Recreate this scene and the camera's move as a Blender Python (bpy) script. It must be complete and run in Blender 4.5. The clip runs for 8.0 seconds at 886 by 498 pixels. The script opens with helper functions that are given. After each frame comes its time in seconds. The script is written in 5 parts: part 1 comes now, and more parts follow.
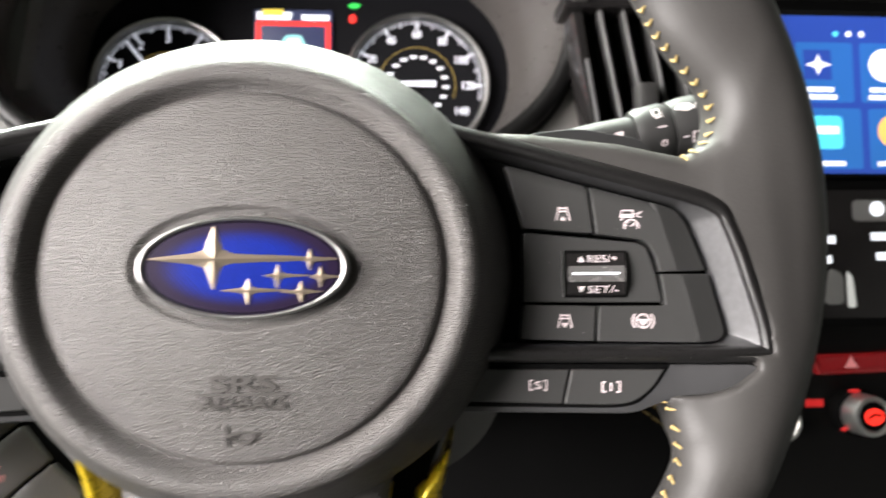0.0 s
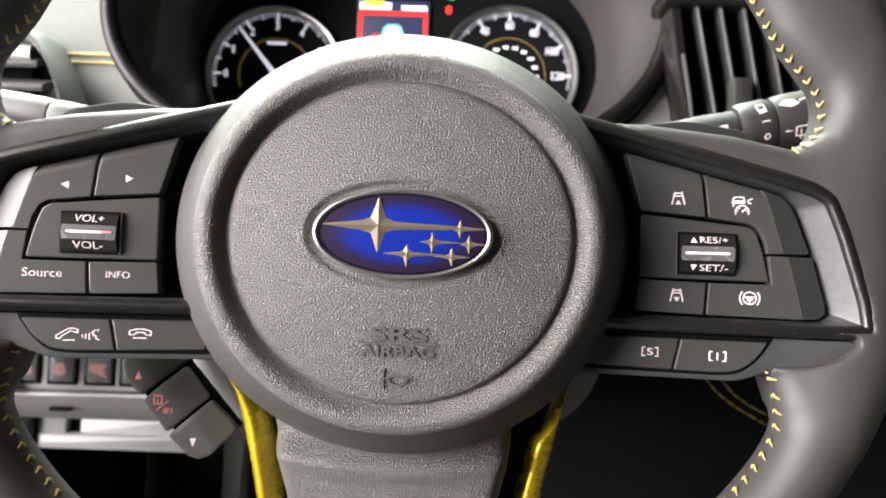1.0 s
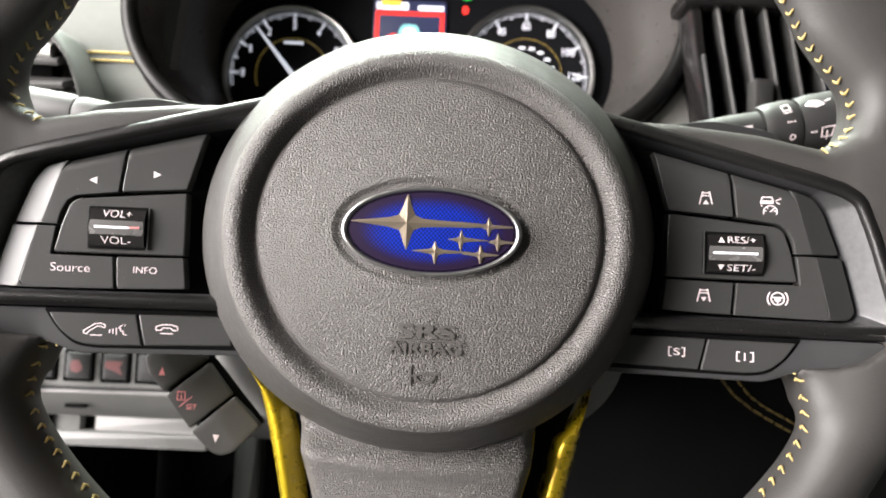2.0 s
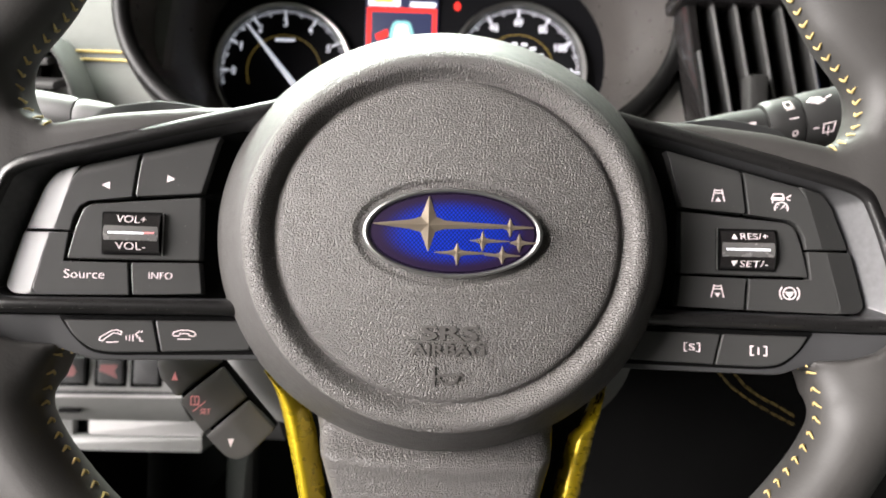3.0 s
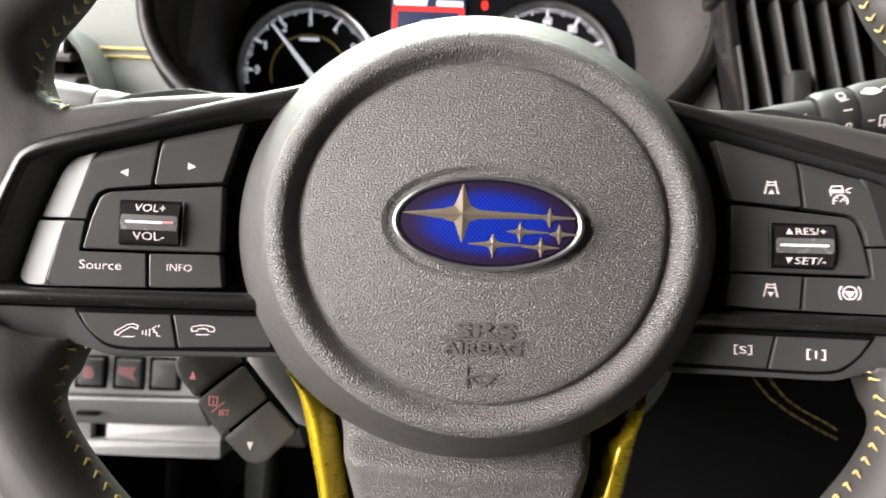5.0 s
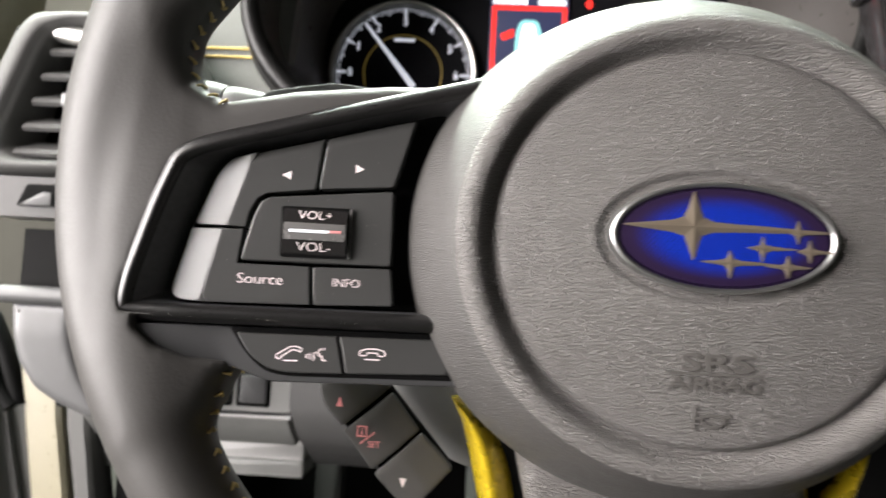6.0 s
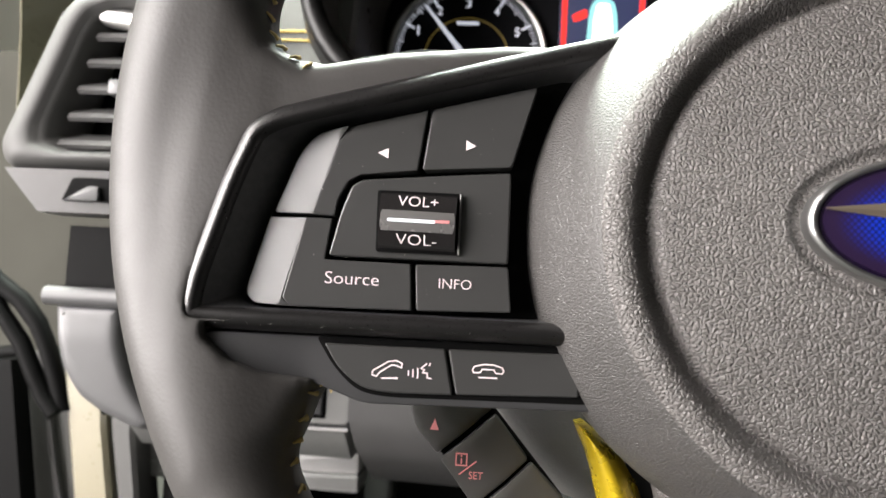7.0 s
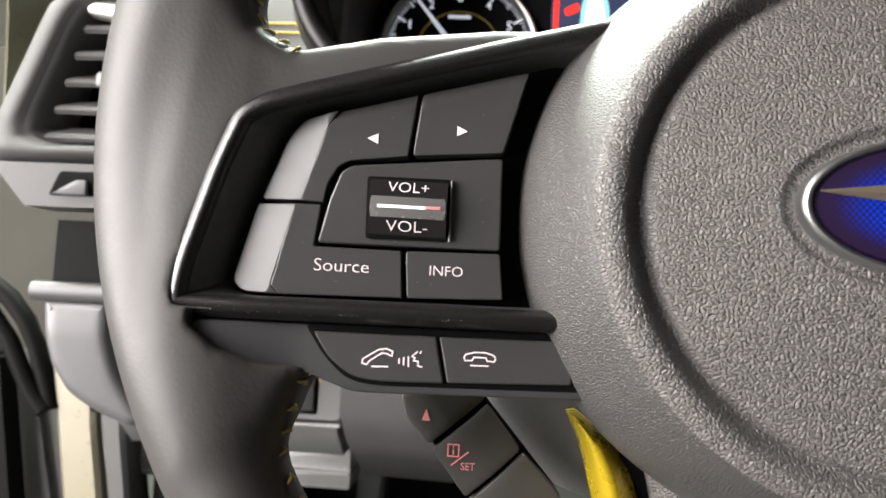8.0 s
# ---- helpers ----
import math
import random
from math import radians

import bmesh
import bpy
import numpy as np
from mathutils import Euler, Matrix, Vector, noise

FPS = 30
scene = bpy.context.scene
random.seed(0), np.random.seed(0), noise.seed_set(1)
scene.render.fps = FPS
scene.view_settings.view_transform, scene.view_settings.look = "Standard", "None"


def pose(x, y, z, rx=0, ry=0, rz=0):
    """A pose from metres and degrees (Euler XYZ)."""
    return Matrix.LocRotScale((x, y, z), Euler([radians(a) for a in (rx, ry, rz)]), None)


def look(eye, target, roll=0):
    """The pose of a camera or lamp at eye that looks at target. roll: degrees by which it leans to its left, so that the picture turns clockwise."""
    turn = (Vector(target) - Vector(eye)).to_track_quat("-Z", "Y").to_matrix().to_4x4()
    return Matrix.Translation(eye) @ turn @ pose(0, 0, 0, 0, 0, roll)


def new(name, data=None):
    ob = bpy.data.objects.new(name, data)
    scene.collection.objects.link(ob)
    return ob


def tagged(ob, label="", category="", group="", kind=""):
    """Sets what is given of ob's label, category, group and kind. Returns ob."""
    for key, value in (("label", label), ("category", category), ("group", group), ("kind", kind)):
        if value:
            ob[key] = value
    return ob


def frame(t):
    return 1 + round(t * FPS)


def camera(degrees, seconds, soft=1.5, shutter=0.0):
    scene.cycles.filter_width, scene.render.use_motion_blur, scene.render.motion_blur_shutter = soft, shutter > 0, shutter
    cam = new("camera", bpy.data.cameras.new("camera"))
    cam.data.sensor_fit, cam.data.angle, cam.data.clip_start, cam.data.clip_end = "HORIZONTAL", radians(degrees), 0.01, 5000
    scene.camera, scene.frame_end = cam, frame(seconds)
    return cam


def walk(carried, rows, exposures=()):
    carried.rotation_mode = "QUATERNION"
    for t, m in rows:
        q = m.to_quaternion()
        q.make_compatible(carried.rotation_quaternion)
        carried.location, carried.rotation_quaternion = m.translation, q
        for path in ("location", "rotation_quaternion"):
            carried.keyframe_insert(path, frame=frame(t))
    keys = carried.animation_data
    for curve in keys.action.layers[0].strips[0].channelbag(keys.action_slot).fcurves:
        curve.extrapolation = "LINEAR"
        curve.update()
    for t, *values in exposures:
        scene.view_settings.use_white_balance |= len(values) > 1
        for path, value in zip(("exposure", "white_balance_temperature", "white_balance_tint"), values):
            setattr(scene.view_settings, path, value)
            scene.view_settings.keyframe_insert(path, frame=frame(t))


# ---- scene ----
from mathutils.geometry import delaunay_2d_cdt

cam = camera(66.0, 8.0, shutter=0.42)
cam.data.dof.use_dof, cam.data.dof.focus_distance, cam.data.dof.aperture_fstop = True, 0.192, 17.0
# eye, target and roll in the steering column's frame: x right, y ahead, z up
PATH = [
    (0, (0.04582, -0.21816, 0.00938), (0.11783, 0.77855, -0.02788), -0.090),
    (0.2, (0.03492, -0.22754, 0.01018), (0.06962, 0.77062, -0.03968), 0.386),
    (0.5, (0.02371, -0.24008, 0.00787), (0.03935, 0.75849, -0.04336), 1.023),
    (1, (0.01600, -0.24537, 0.00532), (0.01693, 0.75299, -0.05192), 1.987),
    (1.5, (0.00778, -0.24960, 0.00512), (0.00448, 0.74863, -0.05419), 2.422),
    (1.7, (0.01077, -0.24523, 0.00322), (-0.00012, 0.75327, -0.05040), 2.449),
    (3, (-0.00631, -0.24601, 0.00585), (0.01929, 0.75165, -0.05752), 1.626),
    (3.5, (-0.00487, -0.24451, 0.00558), (0.02980, 0.75284, -0.05842), 1.330),
    (4, (-0.00457, -0.24258, 0.00528), (0.03274, 0.75468, -0.05863), 1.334),
    (4.2, (-0.00345, -0.24437, 0.00608), (0.02494, 0.75335, -0.05510), 1.266),
    (5.3, (-0.02195, -0.22463, -0.00190), (-0.03021, 0.77432, -0.04695), 2.337),
    (5.5, (-0.03389, -0.21959, -0.00015), (-0.04640, 0.77931, -0.04538), 2.444),
    (6, (-0.06344, -0.20380, -0.00331), (-0.10930, 0.79455, -0.03802), 2.693),
    (6.5, (-0.08895, -0.18375, -0.00657), (-0.15820, 0.81326, -0.04086), 2.564),
    (7, (-0.08986, -0.16796, -0.00798), (-0.18125, 0.82730, -0.04134), 2.600),
    (7.5, (-0.08963, -0.16593, -0.01074), (-0.18875, 0.82852, -0.04593), 2.632),
    (8, (-0.08939, -0.16575, -0.01121), (-0.17047, 0.83039, -0.04497), 2.486),
]
COLUMN = pose(0, 0, 0.95, -18)
walk(cam, [(t, COLUMN @ look(eye, target, roll)) for t, eye, target, roll in PATH],
     exposures=((0.0, 0.2), (0.5, 0.18), (1.5, 0.08), (4.0, 0.07), (5.5, 0.07), (6.0, -0.09), (6.5, -0.09), (8.0, -0.13)))

# ---- world and lights ----
world = bpy.data.worlds.new("showroom_air")
scene.world = world
world.use_nodes = True
world.node_tree.nodes["Background"].inputs["Color"].default_value = (1.0, 0.97, 0.92, 1)
world.node_tree.nodes["Background"].inputs["Strength"].default_value = 0.008


def area_lamp(name, eye, target, sx, sy, watts, color):
    data = bpy.data.lights.new(name, "AREA")
    data.shape, data.size, data.size_y, data.energy, data.color = "RECTANGLE", sx, sy, watts, color
    ob = new(name, data)
    ob.matrix_world = look(eye, target)
    return ob


area_lamp("lamp_door_side", (-1.77, -0.83, 1.73), (0.07, 0.03, 1.33), 1.15, 2.0, 250, (1.0, 0.94, 0.925))
area_lamp("lamp_over_door", (-1.35, 0.45, 2.1), (0, 0, 0.95), 1.2, 0.6, 50, (1.0, 0.97, 0.92))
area_lamp("lamp_ahead", (-0.6, 1.3, 2.3), (0.1, 0.1, 0.95), 1.9, 0.9, 370, (0.9, 1.0, 0.89))
area_lamp("lamp_door_front", (-1.98, -0.3, 1.4), (0, 0, 0.96), 1.0, 0.9, 25, (1.0, 0.95, 0.91))

# ---- helpers for the build: millimetres in the wheel's frame (x right, y ahead, z up along the wheel) ----
W = Matrix.Translation((0, 0, 0.95)) @ Euler((radians(-24), 0, 0)).to_matrix().to_4x4() @ Matrix.Scale(0.001, 4)
AT = W  # the frame in which the next things are drawn
BASE = {}


class Shape:
    def __init__(self):
        self.v, self.f = [], []

    def add(self, verts, faces):
        n = len(self.v)
        self.v += [tuple(p) for p in verts]
        self.f += [tuple(i + n for i in q) for q in faces]
        return self

    def join(self, other):
        return self.add(other.v, other.f)

    def loops(self, rows, closed=True, cap0=False, cap1=False):
        """Skin rows of equally many points."""
        m = len(rows[0])
        faces = []
        for a in range(len(rows) - 1):
            for b in range(m if closed else m - 1):
                c = (b + 1) % m
                faces.append((a * m + b, a * m + c, (a + 1) * m + c, (a + 1) * m + b))
        if cap0:
            faces.append(tuple(range(m)))
        if cap1:
            faces.append(tuple(range((len(rows) - 1) * m, len(rows) * m)))
        return self.add([p for r in rows for p in r], faces)


def thing(name, at, label, category, group="", kind="", metres=False):
    ob = new(name)
    ob.empty_display_size = 0.02
    p = Vector(at) if metres else AT @ Vector(at)
    ob.location = p
    BASE[ob.name] = p
    return tagged(ob, label, category, group, kind)


def mesh_of(shape, origin, material, smooth=40, metres=False, turn=True):
    me = bpy.data.meshes.new("mesh")
    vs = [(Vector(p) if metres else AT @ Vector(p)) - origin for p in shape.v]
    me.from_pydata(vs, [], shape.f)
    if turn:
        bm = bmesh.new()
        bm.from_mesh(me)
        bmesh.ops.remove_doubles(bm, verts=bm.verts, dist=2e-6)
        bmesh.ops.recalc_face_normals(bm, faces=bm.faces)
        bm.to_mesh(me)
        bm.free()
    if smooth:
        me.polygons.foreach_set("use_smooth", [True] * len(me.polygons))
        me.set_sharp_from_angle(angle=radians(smooth))
    me.materials.append(material)
    me.update()
    return me


def part(name, shape, material, parent, label="", smooth=40, metres=False, turn=True):
    origin = BASE[parent.name]
    ob = new(name, mesh_of(shape, origin, material, smooth, metres, turn))
    ob.parent = parent
    BASE[ob.name] = origin
    return tagged(ob, label)


def solid(name, shape, material, label, category, kind="", smooth=40, metres=False, group=""):
    """A thing of one mesh, its origin at its middle."""
    mid = sum((Vector(p) for p in shape.v), Vector()) / len(shape.v)
    origin = mid if metres else AT @ mid
    ob = new(name, mesh_of(shape, origin, material, smooth, metres))
    ob.location = origin
    BASE[ob.name] = origin
    return tagged(ob, label, category, group, kind)


def rounded(pts, r=2.0, n=5):
    """A polygon with its corners rounded; r may be a list."""
    out, m = [], len(pts)
    for i in range(m):
        p, a, b = Vector(pts[i]), Vector(pts[i - 1]), Vector(pts[(i + 1) % m])
        k = r[i] if isinstance(r, (list, tuple)) else r
        k = min(k, (a - p).length * 0.45, (b - p).length * 0.45)
        s, e = p + (a - p).normalized() * k, p + (b - p).normalized() * k
        for j in range(n + 1):
            t = j / n
            out.append(tuple((1 - t) ** 2 * s + 2 * t * (1 - t) * p + t * t * e))
    return out


def dense(pts, step=3.0, closed=True):
    out = []
    m = len(pts)
    for i in range(m if closed else m - 1):
        a, b = Vector(pts[i]), Vector(pts[(i + 1) % m])
        k = max(1, int((b - a).length / step))
        out += [tuple(a.lerp(b, j / k)) for j in range(k)]
    if not closed:
        out.append(tuple(pts[-1]))
    return out


def area2(loop):
    return sum(loop[i - 1][0] * loop[i][1] - loop[i][0] * loop[i - 1][1] for i in range(len(loop)))


def inset(loop, d):
    """Move a closed loop inwards by d."""
    s = 1 if area2(loop) > 0 else -1
    out, m = [], len(loop)
    for i in range(m):
        a, p, b = Vector(loop[i - 1]), Vector(loop[i]), Vector(loop[(i + 1) % m])
        u, w = (p - a), (b - p)
        u = u.normalized() if u.length > 1e-6 else w.normalized()
        w = w.normalized() if w.length > 1e-6 else u
        nrm = Vector((-(u.y + w.y), u.x + w.x)) * s
        nrm = nrm.normalized() if nrm.length > 1e-6 else Vector((0, 0))
        c = max(0.5, nrm.dot(Vector((-u.y, u.x)) * s))
        out.append(tuple(p + nrm * d / c))
    return out


def at_y(loop, y, add=0.0):
    return [(x, (y(x, z) if callable(y) else y) + add, z) for x, z in loop]


def cap(loop, y, step=4.0):
    """Fill a loop with a fine net of triangles that follows the surface y."""
    xs, zs = [q[0] for q in loop], [q[1] for q in loop]
    pts = [Vector(q) for q in loop]
    m = len(pts)
    x = min(xs) + step / 2
    while x < max(xs):
        z = min(zs) + step / 2
        while z < max(zs):
            inside, near = False, 1e9
            for a, b in zip(loop, loop[1:] + loop[:1]):
                if (a[1] > z) != (b[1] > z) and x < (b[0] - a[0]) * (z - a[1]) / (b[1] - a[1]) + a[0]:
                    inside = not inside
                near = min(near, math.hypot(a[0] - x, a[1] - z))
            if inside and near > step * 0.45:
                pts.append(Vector((x, z)))
            z += step
        x += step
    vs, _, fs, *_ = delaunay_2d_cdt(pts, [(i, (i + 1) % m) for i in range(m)], [], 1, 1e-5)
    return Shape().add(at_y([tuple(v) for v in vs], y), [tuple(f) for f in fs])


def plate(loop, y, thick=6.0, bev=0.6, steps=2, back=True, net=4.0):
    """A plate with the outline loop in x and z, its front at y, with rounded front edges."""
    rows = [at_y(loop, y, thick)]
    for j in range(steps + 1):
        a = math.pi / 2 * j / steps
        rows.append(at_y(inset(loop, bev * (1 - math.cos(a))), y, bev * (1 - math.sin(a))))
    if not callable(y):
        return Shape().loops(rows, cap0=back, cap1=True)
    s = Shape().loops(rows, cap0=back)
    return s.join(cap(inset(loop, bev), y, net))


def box(x0, x1, y0, y1, z0, z1, r=2.0, bev=1.0):
    return plate(rounded([(x0, z0), (x1, z0), (x1, z1), (x0, z1)], r, 4), y0, y1 - y0, bev)


def ellipse(cx, cz, a, b, n=64, power=2.0):
    out = []
    for i in range(n):
        t = 2 * math.pi * i / n
        c, s = math.cos(t), math.sin(t)
        out.append((cx + a * math.copysign(abs(c) ** (2 / power), c), cz + b * math.copysign(abs(s) ** (2 / power), s)))
    return out


def tube(path, r, n=8, closed=False):
    """A round tube along points; r is a number or one a point."""
    pts = [Vector(p) for p in path]
    rows, ref = [], None
    for i, p in enumerate(pts):
        a = pts[i - 1] if (i or closed) else p
        b = pts[(i + 1) % len(pts)] if (i < len(pts) - 1 or closed) else p
        d = (b - a).normalized()
        if ref is None:
            ref = d.orthogonal().normalized()
        ref = (ref - d * ref.dot(d)).normalized()
        s = d.cross(ref)
        k = r[i] if isinstance(r, (list, tuple)) else r
        rows.append([tuple(p + (ref * math.cos(2 * math.pi * j / n) + s * math.sin(2 * math.pi * j / n)) * k) for j in range(n)])
    if closed:
        rows.append(rows[0])
    return Shape().loops(rows, cap0=not closed, cap1=not closed)


def turned(cx, cz, profile, n=48, sx=1.0, sz=1.0):
    """A turned body about the y axis through (cx, cz); profile: (radius, y)."""
    rows = [[(cx + r * sx * math.cos(2 * math.pi * j / n), y, cz + r * sz * math.sin(2 * math.pi * j / n)) for j in range(n)] for r, y in profile]
    return Shape().loops(rows, cap0=True, cap1=True)


def strokes(lines, w, y, lift=0.15):
    """Printed lines of width w, just proud of the surface y(x, z)."""
    s = Shape()
    for line in lines:
        for (x0, z0), (x1, z1) in zip(line, line[1:]):
            d = Vector((x1 - x0, z1 - z0))
            if d.length < 1e-6:
                continue
            d.normalize()
            n, e = Vector((-d.y, d.x)) * w / 2, d * w * 0.35
            q = [(x0 - e.x + n.x, z0 - e.y + n.y), (x0 - e.x - n.x, z0 - e.y - n.y), (x1 + e.x - n.x, z1 + e.y - n.y), (x1 + e.x + n.x, z1 + e.y + n.y)]
            s.add(at_y(q, y, -lift) + at_y(q, y, 0.02), [(0, 1, 2, 3), (0, 4, 5, 1), (1, 5, 6, 2), (2, 6, 7, 3), (3, 7, 4, 0)])
    return s


def filled(polys, y, lift=0.15):
    s = Shape()
    for p in polys:
        m = len(p)
        s.add(at_y(p, y, -lift) + at_y(p, y, 0.02), [tuple(range(m))] + [(i, (i + 1) % m, m + (i + 1) % m, m + i) for i in range(m)])
    return s


def arc(cx, cz, r, a0, a1, n=10, rz=None):
    return [(cx + r * math.cos(radians(a0 + (a1 - a0) * i / n)), cz + (rz or r) * math.sin(radians(a0 + (a1 - a0) * i / n))) for i in range(n + 1)]


def lettering(body, x0, x1, z0, z1, y, lift=0.15, bold=0.0, slant=0.0, turn=0.0):
    """Words in the built-in font, filling the box x0..x1, z0..z1 on the surface y(x, z)."""
    cu = bpy.data.curves.new("words", "FONT")
    cu.body, cu.resolution_u, cu.offset, cu.shear = body, 3, bold, slant
    ob = new("words", cu)
    bpy.context.view_layer.update()
    me = bpy.data.meshes.new_from_object(ob.evaluated_get(bpy.context.evaluated_depsgraph_get()))
    bpy.data.objects.remove(ob)
    co = np.array([v.co[:2] for v in me.vertices])
    lo, hi = co.min(0), co.max(0)
    co = (co - lo) / np.maximum(hi - lo, 1e-6)
    cx, cz, c, k = (x0 + x1) / 2, (z0 + z1) / 2, math.cos(radians(turn)), math.sin(radians(turn))
    flat = []
    for a, b in co:
        u, w = (a - 0.5) * (x1 - x0), (b - 0.5) * (z1 - z0)
        flat.append((cx + u * c - w * k, cz + u * k + w * c))
    s = Shape()
    m = len(flat)
    faces = [tuple(p.vertices) for p in me.polygons]
    once = {}
    for f in faces:
        for i in range(len(f)):
            e = (f[i], f[(i + 1) % len(f)])
            if (e[1], e[0]) in once:
                del once[(e[1], e[0])]
            else:
                once[e] = 1
    s.add(at_y(flat, y, -lift) + at_y(flat, y, 0.05), faces + [(b, a, a + m, b + m) for a, b in once])
    bpy.data.meshes.remove(me)
    return s


def mirrored(shape):
    s = Shape()
    return s.add([(-x, y, z) for x, y, z in shape.v], [tuple(reversed(f)) for f in shape.f])


def flip(pts):
    return [(-x, z) for x, z in pts]


# ---- materials ----
def material(name, color, rough=0.5, metal=0.0, spec=0.5, grain=0.0, grain_mm=1.0, cells=False, vary=0.06, mottle_mm=14.0, coat=0.0,
             emit=None, power=0.0, rough_vary=0.08, stretch=(1, 1, 1), relief=0.3, wrinkle=0.0):
    m = bpy.data.materials.new(name)
    m.use_nodes = True
    nt = m.node_tree
    b = nt.nodes["Principled BSDF"]
    b.inputs["Roughness"].default_value, b.inputs["Metallic"].default_value = rough, metal
    b.inputs["Specular IOR Level"].default_value, b.inputs["Coat Weight"].default_value = spec, coat
    b.inputs["Coat Roughness"].default_value = 0.06
    b.inputs["Base Color"].default_value = (*color, 1)
    tc = nt.nodes.new("ShaderNodeTexCoord")
    mp = nt.nodes.new("ShaderNodeMapping")
    mp.inputs["Scale"].default_value = stretch
    nt.links.new(tc.outputs["Object"], mp.inputs["Vector"])
    if vary:
        n = nt.nodes.new("ShaderNodeTexNoise")
        n.inputs["Scale"].default_value, n.inputs["Detail"].default_value = 1000 / mottle_mm, 5
        nt.links.new(mp.outputs["Vector"], n.inputs["Vector"])
        mix = nt.nodes.new("ShaderNodeMix")
        mix.data_type = "RGBA"
        mix.inputs["A"].default_value = (*[c * (1 - 2 * vary) for c in color], 1)
        mix.inputs["B"].default_value = (*[min(1, c * (1 + 2 * vary)) for c in color], 1)
        nt.links.new(n.outputs["Fac"], mix.inputs["Factor"])
        nt.links.new(mix.outputs["Result"], b.inputs["Base Color"])
        rr = nt.nodes.new("ShaderNodeMapRange")
        rr.inputs["To Min"].default_value, rr.inputs["To Max"].default_value = max(0.02, rough - rough_vary), min(1, rough + rough_vary)
        n2 = nt.nodes.new("ShaderNodeTexNoise")
        n2.inputs["Scale"].default_value, n2.inputs["Detail"].default_value = 1000 / (mottle_mm * 0.35), 6
        nt.links.new(mp.outputs["Vector"], n2.inputs["Vector"])
        nt.links.new(n2.outputs["Fac"], rr.inputs["Value"])
        nt.links.new(rr.outputs["Result"], b.inputs["Roughness"])
    if grain:
        bump = nt.nodes.new("ShaderNodeBump")
        bump.inputs["Strength"].default_value, bump.inputs["Distance"].default_value = grain, relief / 1000
        if cells:
            v = nt.nodes.new("ShaderNodeTexVoronoi")
            v.feature, v.inputs["Scale"].default_value = "DISTANCE_TO_EDGE" if cells == "pebble" else "SMOOTH_F1", 1000 / grain_mm
            wob = nt.nodes.new("ShaderNodeTexNoise")
            wob.inputs["Scale"].default_value, wob.inputs["Detail"].default_value = 1000 / (grain_mm * (1.3 if cells == "pebble" else 2.2)), 2
            off = nt.nodes.new("ShaderNodeVectorMath")
            off.operation = "MULTIPLY_ADD"
            off.inputs[1].default_value = (grain_mm * (0.0015 if cells == "pebble" else 0.0009),) * 3
            nt.links.new(mp.outputs["Vector"], wob.inputs["Vector"])
            nt.links.new(wob.outputs["Color"], off.inputs[0])
            nt.links.new(mp.outputs["Vector"], off.inputs[2])
            if cells == "pebble":
                # laid flat in the plane of the wheel
                v.voronoi_dimensions = "2D"
                face = nt.nodes.new("ShaderNodeMapping")
                face.inputs["Rotation"].default_value, face.inputs["Scale"].default_value = (radians(-66), 0, 0), (0.9, 1.05, 1.05)
                nt.links.new(off.outputs["Vector"], face.inputs["Vector"])
                nt.links.new(face.outputs["Vector"], v.inputs["Vector"])
            else:
                nt.links.new(off.outputs["Vector"], v.inputs["Vector"])
            inv = nt.nodes.new("ShaderNodeMath")
            inv.operation = "SUBTRACT"
            inv.inputs[0].default_value = 1.0
            if cells == "pebble":
                dome_ = nt.nodes.new("ShaderNodeMapRange")
                dome_.interpolation_type = "SMOOTHERSTEP"
                dome_.inputs["From Max"].default_value, dome_.inputs["To Min"].default_value, dome_.inputs["To Max"].default_value = 0.32, 1.0, 0.0
                nt.links.new(v.outputs["Distance"], dome_.inputs["Value"])
                nt.links.new(dome_.outputs["Result"], inv.inputs[1])
            else:
                nt.links.new(v.outputs["Distance"], inv.inputs[1])
            if cells == "pebble":
                # finer wrinkles over the cells
                fine_, both = nt.nodes.new("ShaderNodeTexNoise"), nt.nodes.new("ShaderNodeMath")
                fine_.inputs["Scale"].default_value, fine_.inputs["Detail"].default_value = 1000 / (grain_mm * 0.6), 2
                both.operation = "MULTIPLY_ADD"
                both.inputs[1].default_value = 0.34
                nt.links.new(mp.outputs["Vector"], fine_.inputs["Vector"])
                nt.links.new(fine_.outputs["Fac"], both.inputs[0])
                nt.links.new(inv.outputs["Value"], both.inputs[2])
                nt.links.new(both.outputs["Value"], bump.inputs["Height"])
            else:
                nt.links.new(inv.outputs["Value"], bump.inputs["Height"])
        else:
            g = nt.nodes.new("ShaderNodeTexNoise")
            g.inputs["Scale"].default_value, g.inputs["Detail"].default_value = 1000 / grain_mm, 3
            nt.links.new(mp.outputs["Vector"], g.inputs["Vector"])
            nt.links.new(g.outputs["Fac"], bump.inputs["Height"])
        nt.links.new(bump.outputs["Normal"], b.inputs["Normal"])
        if wrinkle:
            w = nt.nodes.new("ShaderNodeTexNoise")
            w.inputs["Scale"].default_value, w.inputs["Detail"].default_value, w.inputs["Distortion"].default_value = 480, 3, 0.6
            flat = nt.nodes.new("ShaderNodeMapping")
            flat.vector_type = "TEXTURE"
            flat.inputs["Rotation"].default_value, flat.inputs["Scale"].default_value = (0, radians(42), 0), (3.2, 1.2, 0.8)
            nt.links.new(flat.outputs["Vector"], w.inputs["Vector"])
            b2 = nt.nodes.new("ShaderNodeBump")
            b2.inputs["Strength"].default_value, b2.inputs["Distance"].default_value = wrinkle, 0.0011
